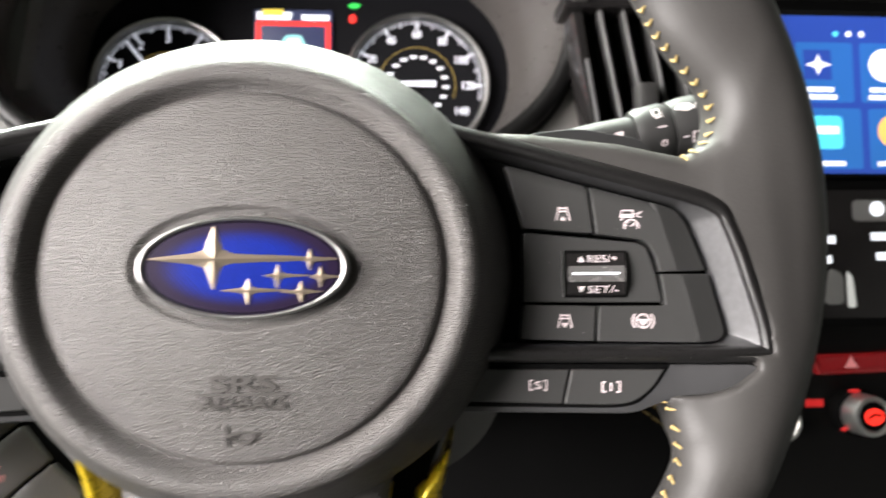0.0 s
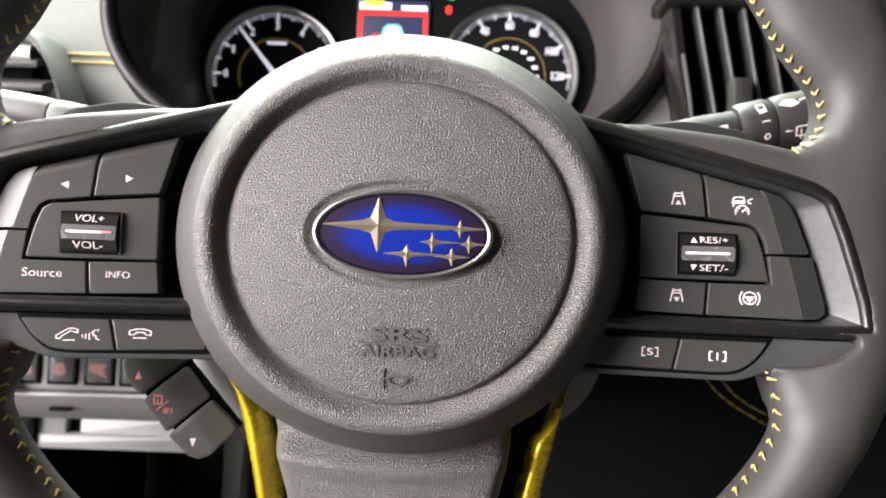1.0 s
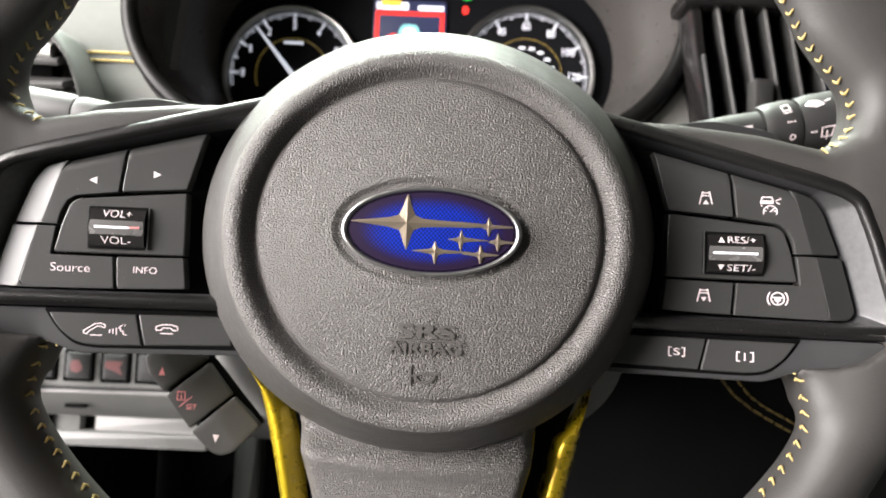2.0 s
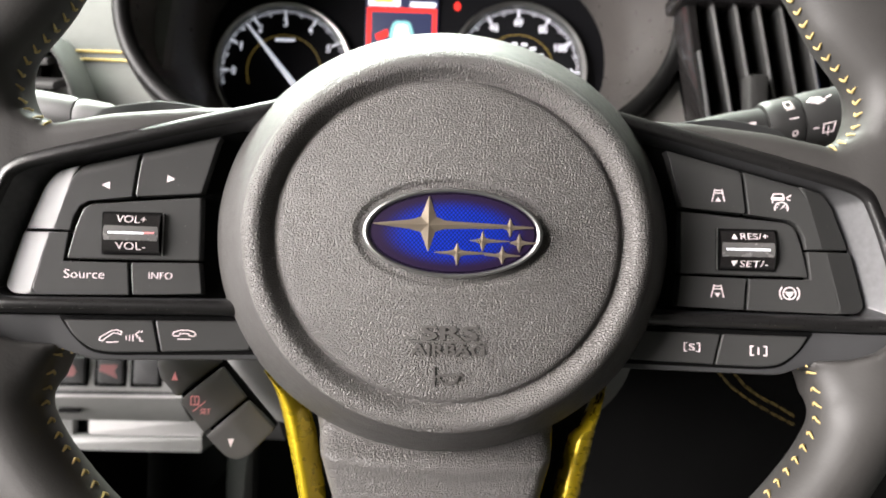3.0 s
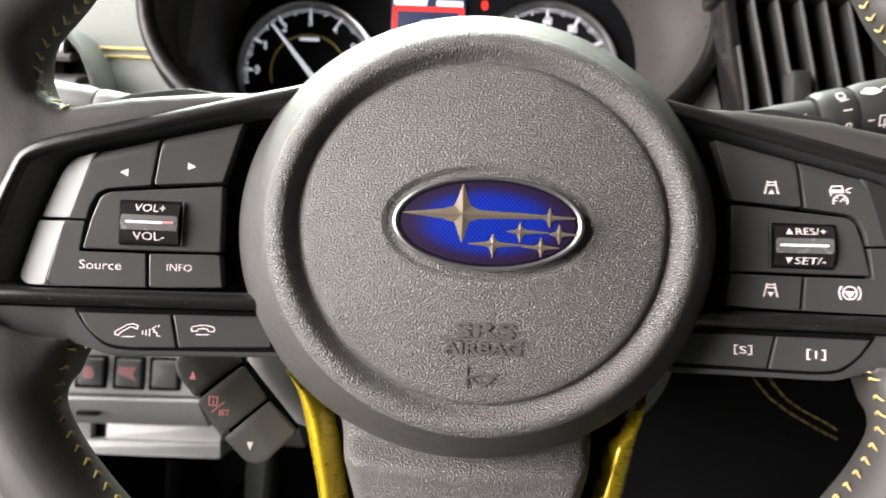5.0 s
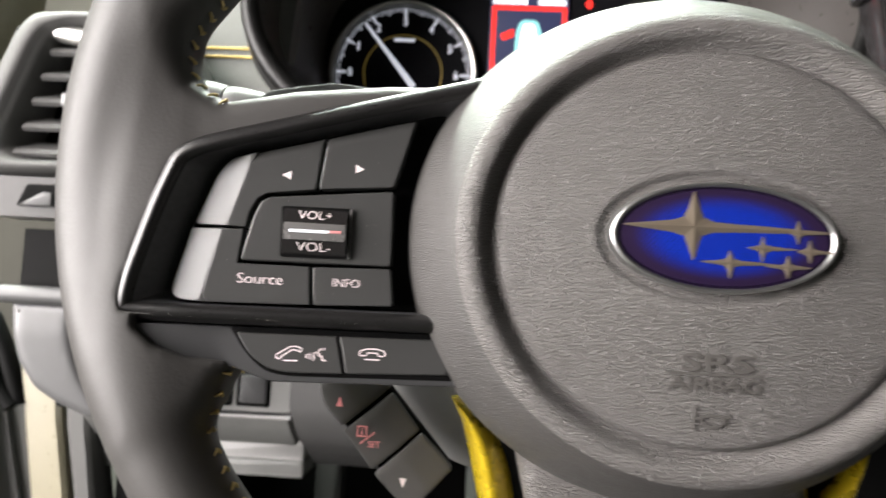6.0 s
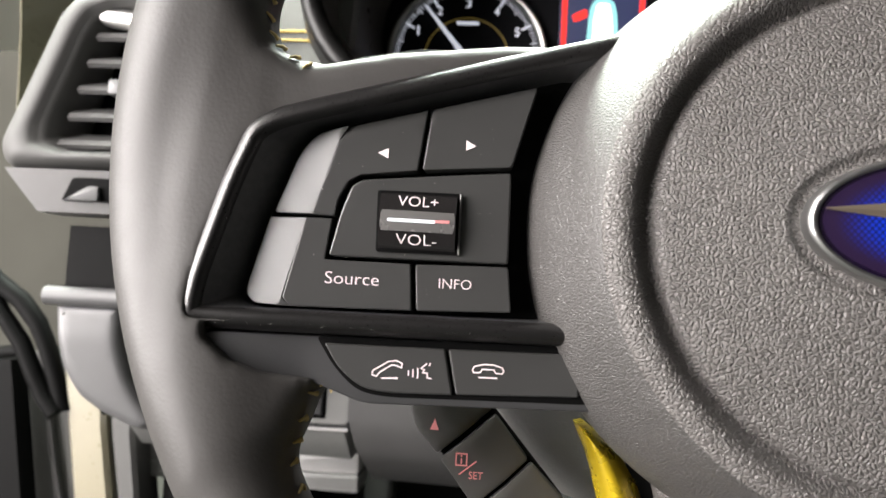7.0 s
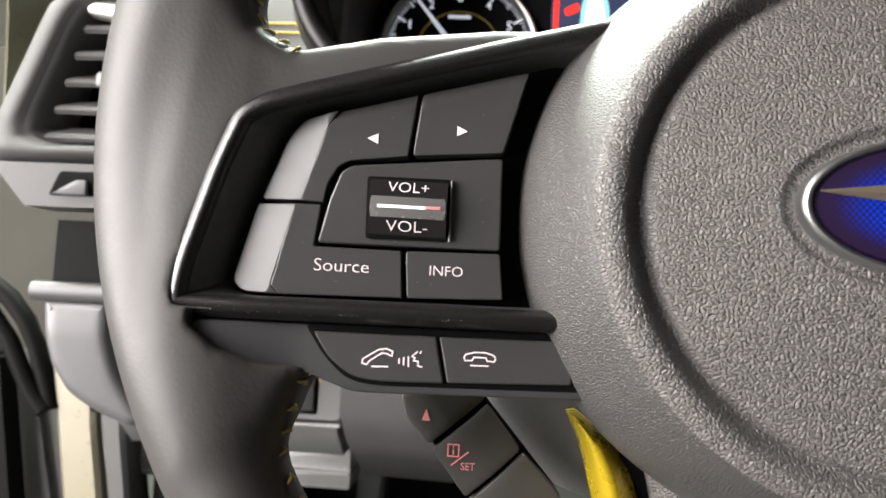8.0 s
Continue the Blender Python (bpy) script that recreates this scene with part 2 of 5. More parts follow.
            # creases gather where the rim runs into the thumb rests
            side, near, gather, crease = [nt.nodes.new(k) for k in ("ShaderNodeVectorMath", "ShaderNodeVectorMath", "ShaderNodeMapRange", "ShaderNodeMath")]
            side.operation, near.operation, crease.operation = "ABSOLUTE", "DISTANCE", "MULTIPLY"
            near.inputs[1].default_value = (0.158, -0.049, 0.053)
            gather.inputs["From Min"].default_value, gather.inputs["From Max"].default_value = 0.005, 0.024
            gather.inputs["To Min"].default_value, gather.inputs["To Max"].default_value = 1.0, 0.03
            nt.links.new(tc.outputs["Object"], side.inputs[0])
            nt.links.new(side.outputs["Vector"], near.inputs[0])
            nt.links.new(side.outputs["Vector"], flat.inputs["Vector"])
            nt.links.new(near.outputs["Value"], gather.inputs["Value"])
            nt.links.new(w.outputs["Fac"], crease.inputs[0])
            nt.links.new(gather.outputs["Result"], crease.inputs[1])
            nt.links.new(crease.outputs["Value"], b2.inputs["Height"])
            nt.links.new(b2.outputs["Normal"], bump.inputs["Normal"])
    if emit:
        b.inputs["Emission Color"].default_value, b.inputs["Emission Strength"].default_value = (*emit, 1), power
    return m


LEATHER = material("smooth_leather", (0.040, 0.038, 0.036), 0.50, spec=0.36, grain=0.3, grain_mm=0.9, cells=True, vary=0.05, relief=0.14, wrinkle=0.85)
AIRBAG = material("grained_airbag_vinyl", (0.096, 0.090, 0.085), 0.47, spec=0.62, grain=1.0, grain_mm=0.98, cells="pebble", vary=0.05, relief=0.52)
# finer grain, and a darker base that holds the shade of the edge
AIRBAG_SIDE = material("shaded_fine_vinyl", (0.040, 0.038, 0.036), 0.46, spec=0.6, grain=0.8, grain_mm=0.8, cells="pebble", relief=0.16)
GLOSS = material("gloss_black_plastic", (0.012, 0.011, 0.011), 0.2, spec=0.6, coat=0.4, vary=0.05, rough_vary=0.04)
SATIN = material("satin_black_key", (0.036, 0.036, 0.035), 0.40, spec=0.52, grain=0.15, grain_mm=0.35, vary=0.05, relief=0.05)
PLASTIC = material("dark_grained_plastic", (0.035, 0.035, 0.036), 0.5, spec=0.4, grain=0.4, grain_mm=0.7, relief=0.1)
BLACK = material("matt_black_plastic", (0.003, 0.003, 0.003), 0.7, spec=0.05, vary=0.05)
CHROME = material("chrome", (0.44, 0.44, 0.435), 0.36, 1.0, vary=0.03)
STAR = material("champagne_metal", (0.40, 0.33, 0.25), 0.3, 0.85, vary=0.03)
HOOD = material("satin_hood_wall", (0.05, 0.046, 0.043), 0.3, spec=0.5, grain=0.2, grain_mm=0.8, relief=0.06)
DULL_CHROME = material("dull_silver", (0.32, 0.32, 0.31), 0.34, 1.0, vary=0.04)
WHITE_PRINT = material("white_print", (0.75, 0.66, 0.66), 0.5, vary=0.0, emit=(1.0, 0.82, 0.82), power=0.12)
RED_PRINT = material("red_lit_print", (0.55, 0.20, 0.20), 0.5, vary=0.0, emit=(1.0, 0.36, 0.36), power=0.26)
DIM_RED = material("dim_red_print", (0.17, 0.065, 0.065), 0.6, vary=0.0, emit=(1.0, 0.25, 0.25), power=0.03)
YELLOW = material("yellow_metallic_paint", (0.56, 0.40, 0.015), 0.28, 0.6, coat=0.5, grain=0.1, grain_mm=0.3, relief=0.03)
THREAD = material("yellow_thread", (0.42, 0.315, 0.12), 0.7, grain=0.6, grain_mm=0.3, relief=0.1)
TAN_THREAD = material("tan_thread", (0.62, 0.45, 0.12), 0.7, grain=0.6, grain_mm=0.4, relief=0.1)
# tan thread darkened in its colour for the shade at the console
SHADED_THREAD = material("shaded_tan_thread", (0.16, 0.11, 0.03), 0.7, grain=0.6, grain_mm=0.4, relief=0.1)
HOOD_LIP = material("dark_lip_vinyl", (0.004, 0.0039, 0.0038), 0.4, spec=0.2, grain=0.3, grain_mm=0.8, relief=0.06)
VENT_DARK = material("dark_vent_plastic", (0.042, 0.041, 0.040), 0.5, grain=0.3, grain_mm=0.8, relief=0.08)
FASCIA = material("grey_fascia_vinyl", (0.19, 0.18, 0.17), 0.55, grain=0.5, grain_mm=1.2, cells=True, relief=0.15)
DASH = material("grey_dash_vinyl", (0.085, 0.086, 0.08), 0.62, spec=0.25, grain=0.5, grain_mm=1.2, cells=True, relief=0.15)
DASH_DARK = material("dark_dash_vinyl", (0.035, 0.034, 0.033), 0.5, grain=0.5, grain_mm=1.1, cells=True, relief=0.15)
SILVER = material("silver_dash_trim", (0.07, 0.07, 0.071), 0.46, 0.1, vary=0.04)
SHROUD = material("grey_column_plastic", (0.17, 0.17, 0.165), 0.55, grain=0.7, grain_mm=0.8, relief=0.12)
STALK = material("stalk_plastic", (0.03, 0.0295, 0.029), 0.5, grain=0.2, grain_mm=0.6, relief=0.05)
DIAL = material("dial_black", (0.004, 0.004, 0.005), 0.8, spec=0.1, vary=0.05)
LIT_WHITE = material("lit_white", (0.6, 0.6, 0.65), 0.5, vary=0.0, emit=(0.86, 0.88, 1.0), power=0.75)
LIT_GOLD = material("lit_gold", (0.25, 0.18, 0.04), 0.5, vary=0.0, emit=(1.0, 0.7, 0.15), power=0.06)
LIT_RED = material("lit_red", (0.5, 0.02, 0.02), 0.5, vary=0.0, emit=(1.0, 0.03, 0.015), power=1.2)
LIT_RED_DIM = material("dim_lit_red", (0.3, 0.02, 0.02), 0.5, vary=0.0, emit=(1.0, 0.03, 0.03), power=0.4)
LIT_DIM = material("dim_lit_white", (0.4, 0.4, 0.4), 0.5, vary=0.0, emit=(0.9, 0.92, 0.85), power=0.35)
LIT_GREEN = material("lit_green", (0.02, 0.4, 0.05), 0.5, vary=0.0, emit=(0.05, 0.9, 0.12), power=0.8)
LIT_TEAL = material("lit_teal", (0.2, 0.5, 0.5), 0.5, vary=0.0, emit=(0.25, 0.65, 0.65), power=0.8)
LIT_NAVY = material("lit_navy", (0.02, 0.025, 0.06), 0.4, vary=0.0, emit=(0.06, 0.07, 0.16), power=0.35)
LIT_YELLOW = material("lit_yellow", (0.5, 0.4, 0.05), 0.5, vary=0.0, emit=(1.0, 0.75, 0.1), power=0.8)
KNOB_SILVER = material("brushed_knob_silver", (0.7, 0.7, 0.68), 0.42, 1.0, vary=0.04)
CREAM = material("cream_white_car_paint", (0.19, 0.172, 0.12), 0.3, coat=0.6, vary=0.03)
RUBBER = material("black_rubber", (0.003, 0.003, 0.003), 0.6, spec=0.05, vary=0.1)
FLOOR = material("grey_showroom_floor", (0.03, 0.03, 0.027), 0.35, vary=0.1, mottle_mm=300)
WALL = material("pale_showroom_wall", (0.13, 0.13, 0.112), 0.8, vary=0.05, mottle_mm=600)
# lit copy of the wall paint: the brightness is in the base colour
NORTH = material("lit_wall_copy", (0.62, 0.62, 0.54), 0.8, vary=0.05, mottle_mm=600)
TRIM = material("dark_fleck_trim", (0.010, 0.0095, 0.0095), 0.3, 0.1, spec=0.6, grain=0.6, grain_mm=0.35, relief=0.08, vary=0.12, mottle_mm=2, rough_vary=0.08)
MOULDED = material("moulded_letters", (0.062, 0.058, 0.054), 0.5, vary=0.05)
CEILING = material("white_showroom_ceiling", (0.7, 0.7, 0.67), 0.9, vary=0.03, mottle_mm=600)


EMB_OBJ = (0.0027, 0.0275)  # the badge's middle from the wheel's base, across and up


def emblem_blue():
    m = material("blue_dotted_enamel", (0.006, 0.018, 0.30), 0.35, spec=0.3, coat=0.5, vary=0.0)
    nt = m.node_tree
    b = nt.nodes["Principled BSDF"]
    tc, v = nt.nodes.new("ShaderNodeTexCoord"), nt.nodes.new("ShaderNodeTexVoronoi")
    v.inputs["Scale"].default_value, v.inputs["Randomness"].default_value = 1050, 0.0
    v.voronoi_dimensions = "2D"
    sep, com = nt.nodes.new("ShaderNodeSeparateXYZ"), nt.nodes.new("ShaderNodeCombineXYZ")
    nt.links.new(tc.outputs["Object"], sep.inputs["Vector"])
    nt.links.new(sep.outputs["X"], com.inputs["X"])
    nt.links.new(sep.outputs["Z"], com.inputs["Y"])
    rot = nt.nodes.new("ShaderNodeMapping")
    rot.inputs["Rotation"].default_value = (0, 0, radians(45))
    nt.links.new(com.outputs["Vector"], rot.inputs["Vector"])
    nt.links.new(rot.outputs["Vector"], v.inputs["Vector"])
    ramp = nt.nodes.new("ShaderNodeValToRGB")
    ramp.color_ramp.elements[0].position, ramp.color_ramp.elements[0].color = 0.25, (0.004, 0.024, 0.33, 1)
    ramp.color_ramp.elements[1].position, ramp.color_ramp.elements[1].color = 0.50, (0.001, 0.004, 0.07, 1)
    nt.links.new(v.outputs["Distance"], ramp.inputs["Fac"])
    # the blue runs out into a dark violet border
    oval = nt.nodes.new("ShaderNodeMapping")
    oval.inputs["Location"].default_value = (-EMB_OBJ[0] / 0.0272, -EMB_OBJ[1] / 0.0117, 0)
    oval.inputs["Scale"].default_value = (1 / 0.0272, 1 / 0.0117, 1)
    nt.links.new(com.outputs["Vector"], oval.inputs["Vector"])
    far = nt.nodes.new("ShaderNodeVectorMath")
    far.operation = "LENGTH"
    nt.links.new(oval.outputs["Vector"], far.inputs[0])
    fade = nt.nodes.new("ShaderNodeMapRange")
    fade.interpolation_type = "SMOOTHSTEP"
    fade.inputs["From Min"].default_value, fade.inputs["From Max"].default_value = 0.54, 0.93
    nt.links.new(far.outputs["Value"], fade.inputs["Value"])
    mix = nt.nodes.new("ShaderNodeMix")
    mix.data_type = "RGBA"
    mix.inputs["B"].default_value = (0.012, 0.006, 0.022, 1)
    nt.links.new(fade.outputs["Result"], mix.inputs["Factor"])
    nt.links.new(ramp.outputs["Color"], mix.inputs["A"])
    nt.links.new(mix.outputs["Result"], b.inputs["Base Color"])
    return m


EMBLEM_BLUE = emblem_blue()
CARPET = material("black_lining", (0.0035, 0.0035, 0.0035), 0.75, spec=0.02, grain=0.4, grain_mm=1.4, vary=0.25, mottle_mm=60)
DOOR_GREY = material("warm_grey_door_lining", (0.04, 0.039, 0.033), 0.9, spec=0.1, grain=0.4, grain_mm=1.2, vary=0.12, mottle_mm=70)
SLAT = material("grey_slat_plastic", (0.055, 0.054, 0.053), 0.55, spec=0.3, grain=0.3, grain_mm=0.8, relief=0.08)
BAND = material("smoky_roller_metal", (0.20, 0.195, 0.19), 0.26, 0.5, vary=0.03)
EMBLEM_DARK = material("dark_enamel_rim", (0.006, 0.003, 0.012), 0.25, coat=1.0, vary=0.0)
GLASS_BLUE = material("screen_blue", (0.01, 0.03, 0.2), 0.15, vary=0.0, emit=(0.055, 0.13, 0.62), power=0.5)
TILE_BLUE = material("screen_tile_blue", (0.01, 0.05, 0.3), 0.15, vary=0.0, emit=(0.05, 0.24, 0.60), power=0.6)
LIT_ICON = material("screen_white", (0.7, 0.7, 0.75), 0.3, vary=0.0, emit=(0.9, 0.95, 1.0), power=1.0)
LIT_ORANGE = material("screen_orange", (0.7, 0.4, 0.1), 0.3, vary=0.0, emit=(1.0, 0.55, 0.15), power=0.9)
LIT_CYAN = material("screen_cyan", (0.1, 0.5, 0.6), 0.3, vary=0.0, emit=(0.08, 0.68, 0.85), power=0.9)
HEADLINER = material("dark_headliner", (0.035, 0.035, 0.033), 0.9, vary=0.04, mottle_mm=40)
WELL_SATIN = material("satin_dark_trim", (0.085, 0.085, 0.087), 0.44, 0.5, spec=0.5, grain=0.7, grain_mm=0.35, relief=0.07, vary=0.12, mottle_mm=2)
ROOF = material("pale_grey_headliner", (0.12, 0.118, 0.11), 0.9, vary=0.04, mottle_mm=40)
KEY_GREY = material("satin_grey_key", (0.085, 0.082, 0.08), 0.42, spec=0.45, grain=0.15, grain_mm=0.35, relief=0.05)
VENT_GREY = material("grey_vent_plastic", (0.065, 0.064, 0.062), 0.62, spec=0.3, grain=0.3, grain_mm=0.8, relief=0.08)
COLUMN_GREY = material("pale_grey_column_plastic", (0.14, 0.14, 0.138), 0.5, grain=0.9, grain_mm=0.9, relief=0.2)
SHELF_GREY = material("pale_shelf_plastic", (0.30, 0.295, 0.29), 0.6, grain=0.3, grain_mm=0.9, relief=0.1)

# ---- room and car shell (metres) ----
def slab(x0, x1, y0, y1, z0, z1):
    s = Shape()
    return s.add([(x, y, z) for z in (z0, z1) for y in (y0, y1) for x in (x0, x1)],
                 [(0, 1, 3, 2), (4, 6, 7, 5), (0, 4, 5, 1), (2, 3, 7, 6), (0, 2, 6, 4), (1, 5, 7, 3)])


solid("floor", slab(-4, 4, -4, 4, -0.1, 0), FLOOR, "grey polished concrete showroom floor", "floor", "structure", 0, True)
solid("ceiling", slab(-4, 4, -4, 4, 3.0, 3.1), CEILING, "plain white showroom ceiling", "ceiling", "structure", 0, True)
solid("wall_west", slab(-4.1, -4, -4, 4, 0, 3.0), WALL, "pale painted showroom wall", "wall", "structure", 0, True)
solid("wall_east", slab(4, 4.1, -4, 4, 0, 3.0), WALL, "pale painted showroom wall", "wall", "structure", 0, True)
# same wall as the others, with light put into its paler colour
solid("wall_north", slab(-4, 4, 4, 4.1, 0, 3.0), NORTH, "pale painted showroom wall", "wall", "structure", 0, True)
solid("wall_south", slab(-4, 4, -4.1, -4, 0, 3.0), WALL, "pale painted showroom wall", "wall", "structure", 0, True)

shell = thing("cabin_shell", (0.2, -0.4, 0.3), "dark plain car cabin shell with open driver door", "car body", kind="structure", metres=True)
part("headliner", slab(-0.44, 1.0, -1.1, 0.42, 1.46, 1.5), ROOF, shell, "", 0, True)
part("rear_wall", slab(-0.5, 1.0, -1.14, -1.1, 0.3, 1.5), HEADLINER, shell, "", 0, True)
part("far_side", slab(1.0, 1.04, -1.1, 0.9, 0.3, 1.5), HEADLINER, shell, "", 0, True)
part("cabin_floor", slab(-0.4, 1.0, -1.1, 0.9, 0.26, 0.3), HEADLINER, shell, "", 0, True)
part("door_sill", slab(-0.5, -0.4, -1.1, 0.9, 0.0, 0.36), HEADLINER, shell, "", 0, True)
part("front_bulkhead", slab(-0.4, 1.0, 0.86, 0.9, 0.3, 1.1), HEADLINER, shell, "", 0, True)

# ---- steering wheel ----
RIM_X, RIM_Y, RIM_Z, RIM_R, RIM_T = -1.0, 3.0, 13.0, 173.5, 16.0


def key_y(x, z=0):
    """Front of the spoke keys: they lean towards the driver at the outer end."""
    return 5.0 - (abs(x) - 102.0) * 0.145


def trim_y(x, z=0):
    return key_y(x) - 4.0


def polygon_field(px, pz, pts):
    """Signed distance to a polygon, negative inside."""
    d = np.full(px.shape, 1e9)
    inside = np.zeros(px.shape, bool)
    for (ax, az), (bx, bz) in zip(pts, pts[1:] + pts[:1]):
        ex, ez, wx, wz = bx - ax, bz - az, px - ax, pz - az
        t = np.clip((wx * ex + wz * ez) / (ex * ex + ez * ez), 0, 1)
        d = np.minimum(d, np.hypot(wx - ex * t, wz - ez * t))
        cross = ((az > pz) != (bz > pz)) & (px < (bx - ax) * (pz - az) / (bz - az + 1e-9) + ax)
        inside ^= cross
    return np.where(inside, -d, d)


def soft_min(a, b, k):
    h = np.clip(0.5 + 0.5 * (b - a) / k, 0, 1)
    return b * (1 - h) + a * h - k * h * (1 - h)


WING = [(165, 64), (156.5, 44), (152, 36.5), (142, 32), (121, 37), (92, 41), (76, 42), (76, -36), (104, -42), (128, -46), (136, -51), (140, -60), (160, -71), (170, -42), (173.5, -5), (169, 28)]
LOW_PANEL = [(162, -38.2), (155, -44), (147, -46.9), (137, -47.8), (130.5, -49.8), (123.5, -52.6), (64, -52.2), (64, -36.3), (160, -36.5)]
TRIM_OUT = [(168.5, -36), (167.3, -24), (160, 2), (155.0, 15), (149, 19), (139, 22.4), (87, 38), (54, 47.5), (54, -36)]


def leather_field(x, y, z):
    r = np.hypot(x - RIM_X, z - RIM_Z) - RIM_R - 3.4 * np.exp(-((z + 2) / 62.0) ** 2)
    side = np.abs(x)
    thin = 15.0 - 5.6 * np.exp(-((z + 4) / 40.0) ** 2) * (side > 100)
    dy = y - RIM_Y
    ty = np.where(dy < 0, thin, 16.0)
    up, dn = np.clip((z - 42) / 34, 0, 1), np.clip((-z - 50) / 35, 0, 1)
    wide = np.where(r < 0, RIM_T + 10.0 * up * up * (3 - 2 * up) - 4.0 * dn * dn * (3 - 2 * dn), RIM_T)
    ring = (np.hypot(r / wide, dy / ty) - 1) * np.minimum(ty, wide)
    wing2 = polygon_field(side, z, WING) + 6
    front = key_y(side) - 2.1 - np.clip((side - 140) * 0.04, 0, 0.5) + 0.0125 * np.clip(side - 151, 0, 24) ** 2
    half = 12.0
    wy = np.abs(y - (front + half)) - half + 6
    wing = np.hypot(np.maximum(wing2, 0), np.maximum(wy, 0)) + np.minimum(np.maximum(wing2, wy), 0) - 6
    body = soft_min(ring, wing, 12.0)
    seat = np.maximum(polygon_field(side, z, TRIM_OUT) + 2.6, y - (trim_y(side) + 14.0))
    low = np.maximum(polygon_field(side, z, LOW_PANEL[:7] + [(64, -33), (162, -33)]) + 1.0, y - (key_y(side) + 8.0))
    return np.maximum(body, -np.minimum(seat, low))


def skin(field, lo, hi, step):
    """A mesh of the zero surface of a field, one vertex a cell."""
    ax = [np.arange(lo[i], hi[i] + step, step) for i in range(3)]
    g = np.meshgrid(*ax, indexing="ij")
    f = field(*g)
    neg = f < 0
    n = [len(a) - 1 for a in ax]
    total, count = np.zeros((*n, 3)), np.zeros(n)
    corners = [(a, b, c) for a in (0, 1) for b in (0, 1) for c in (0, 1)]
    cut = lambda arr, o: arr[o[0]:o[0] + n[0], o[1]:o[1] + n[1], o[2]:o[2] + n[2]]
    for o in corners:
        for k in range(3):
            if o[k]:
                continue
            p = tuple(v + (j == k) for j, v in enumerate(o))
            a, b = cut(f, o), cut(f, p)
            hit = (a < 0) != (b < 0)
            t = np.where(hit, a / np.where(hit, a - b, 1), 0)
            for j in range(3):
                base = cut(g[j], o) + (t * step if j == k else 0)
                total[..., j] += np.where(hit, base, 0)
            count += hit
    live = count > 0
    ids = np.full(n, -1)
    ids[live] = np.arange(live.sum())
    verts = total[live] / count[live][:, None]
    faces = []
    for k in range(3):
        a = np.take(neg, range(0, neg.shape[k] - 1), axis=k)
        b = np.take(neg, range(1, neg.shape[k]), axis=k)
        i, j = [m for m in range(3) if m != k]
        idx = np.argwhere(a != b)
        ok = (idx[:, i] > 0) & (idx[:, j] > 0) & (idx[:, i] < n[i]) & (idx[:, j] < n[j])
        idx = idx[ok]
        sgn = a[tuple(idx.T)]
        q = []
        for di, dj in ((0, 0), (1, 0), (1, 1), (0, 1)):
            c = idx.copy()
            c[:, i] -= di
            c[:, j] -= dj
            q.append(ids[tuple(c.T)])
        q = np.stack(q, 1)
        way = sgn if k != 1 else ~sgn
        q[way] = q[way][:, ::-1]
        faces.append(q)
    s = Shape()
    s.v, s.f = [tuple(p) for p in verts.tolist()], [tuple(p) for p in np.concatenate(faces).tolist()]
    return s


wheel = thing("steering_wheel", (0, 60, 0), "black leather steering wheel with yellow stitching and grained airbag hub", "steering wheel")
rim = part("rim", skin(leather_field, (-198, -24, -185), (198, 40, 208), 1.35), LEATHER, wheel, "black leather rim and thumb rests", 80)

# airbag cover: a rounded pad with a raised ring round a shallow dome
EMB_X, EMB_Z = 2.7, -5.1
HUB_X, HUB_Z, HUB_A = 0.6, -5.0, 86.0
PROFILE = [(0.0, -18.2), (0.12, -18.05), (0.24, -17.5), (0.36, -16.6), (0.48, -15.4), (0.575, -14.2), (0.64, -13.25), (0.660, -12.85), (0.672, -12.45), (0.682, -11.9), (0.688, -11.1), (0.692, -10.5), (0.698, -10.15), (0.705, -10.4),
           (0.715, -11.3), (0.729, -12.9), (0.740, -14.05), (0.750, -14.7), (0.766, -15.1), (0.785, -14.9), (0.805, -14.0), (0.83, -11.7), (0.865, -7.4), (0.90, -2.8), (0.935, 2.0), (0.963, 6.4), (0.984, 10.8), (0.996, 15.2),
           (1.0, 20.0), (0.99, 27.0), (0.95, 36.0)]

def hub_half(r, up):
    """Half height of the cover at the share r of its radius, above or below its middle."""
    t = min(1.0, max(0.0, (r - 0.75) / 0.22))
    return 77.2 + 2.0 * t if up else 83.2 - 2.4 * t


def hub_y(x, z):
    r = math.hypot((x - HUB_X - 1.2) / HUB_A, (z - HUB_Z) / hub_half(0.5, z > HUB_Z))
    return float(np.interp(r, [p[0] for p in PROFILE], [p[1] for p in PROFILE]))


def badge_dip(x, z):
    """The cover dips where the badge sits in it."""
    e = math.hypot((x - EMB_X) / 30.2, (z - EMB_Z) / 15.0)
    slope = math.hypot((x - EMB_X) / 30.2 ** 2, (z - EMB_Z) / 15.0 ** 2) / max(e, 0.01)
    t = min(1.0, max(0.0, (3.3 - (e - 1) / max(slope, 1e-4)) / 1.3))
    return 1.7 * t * t * (3 - 2 * t)


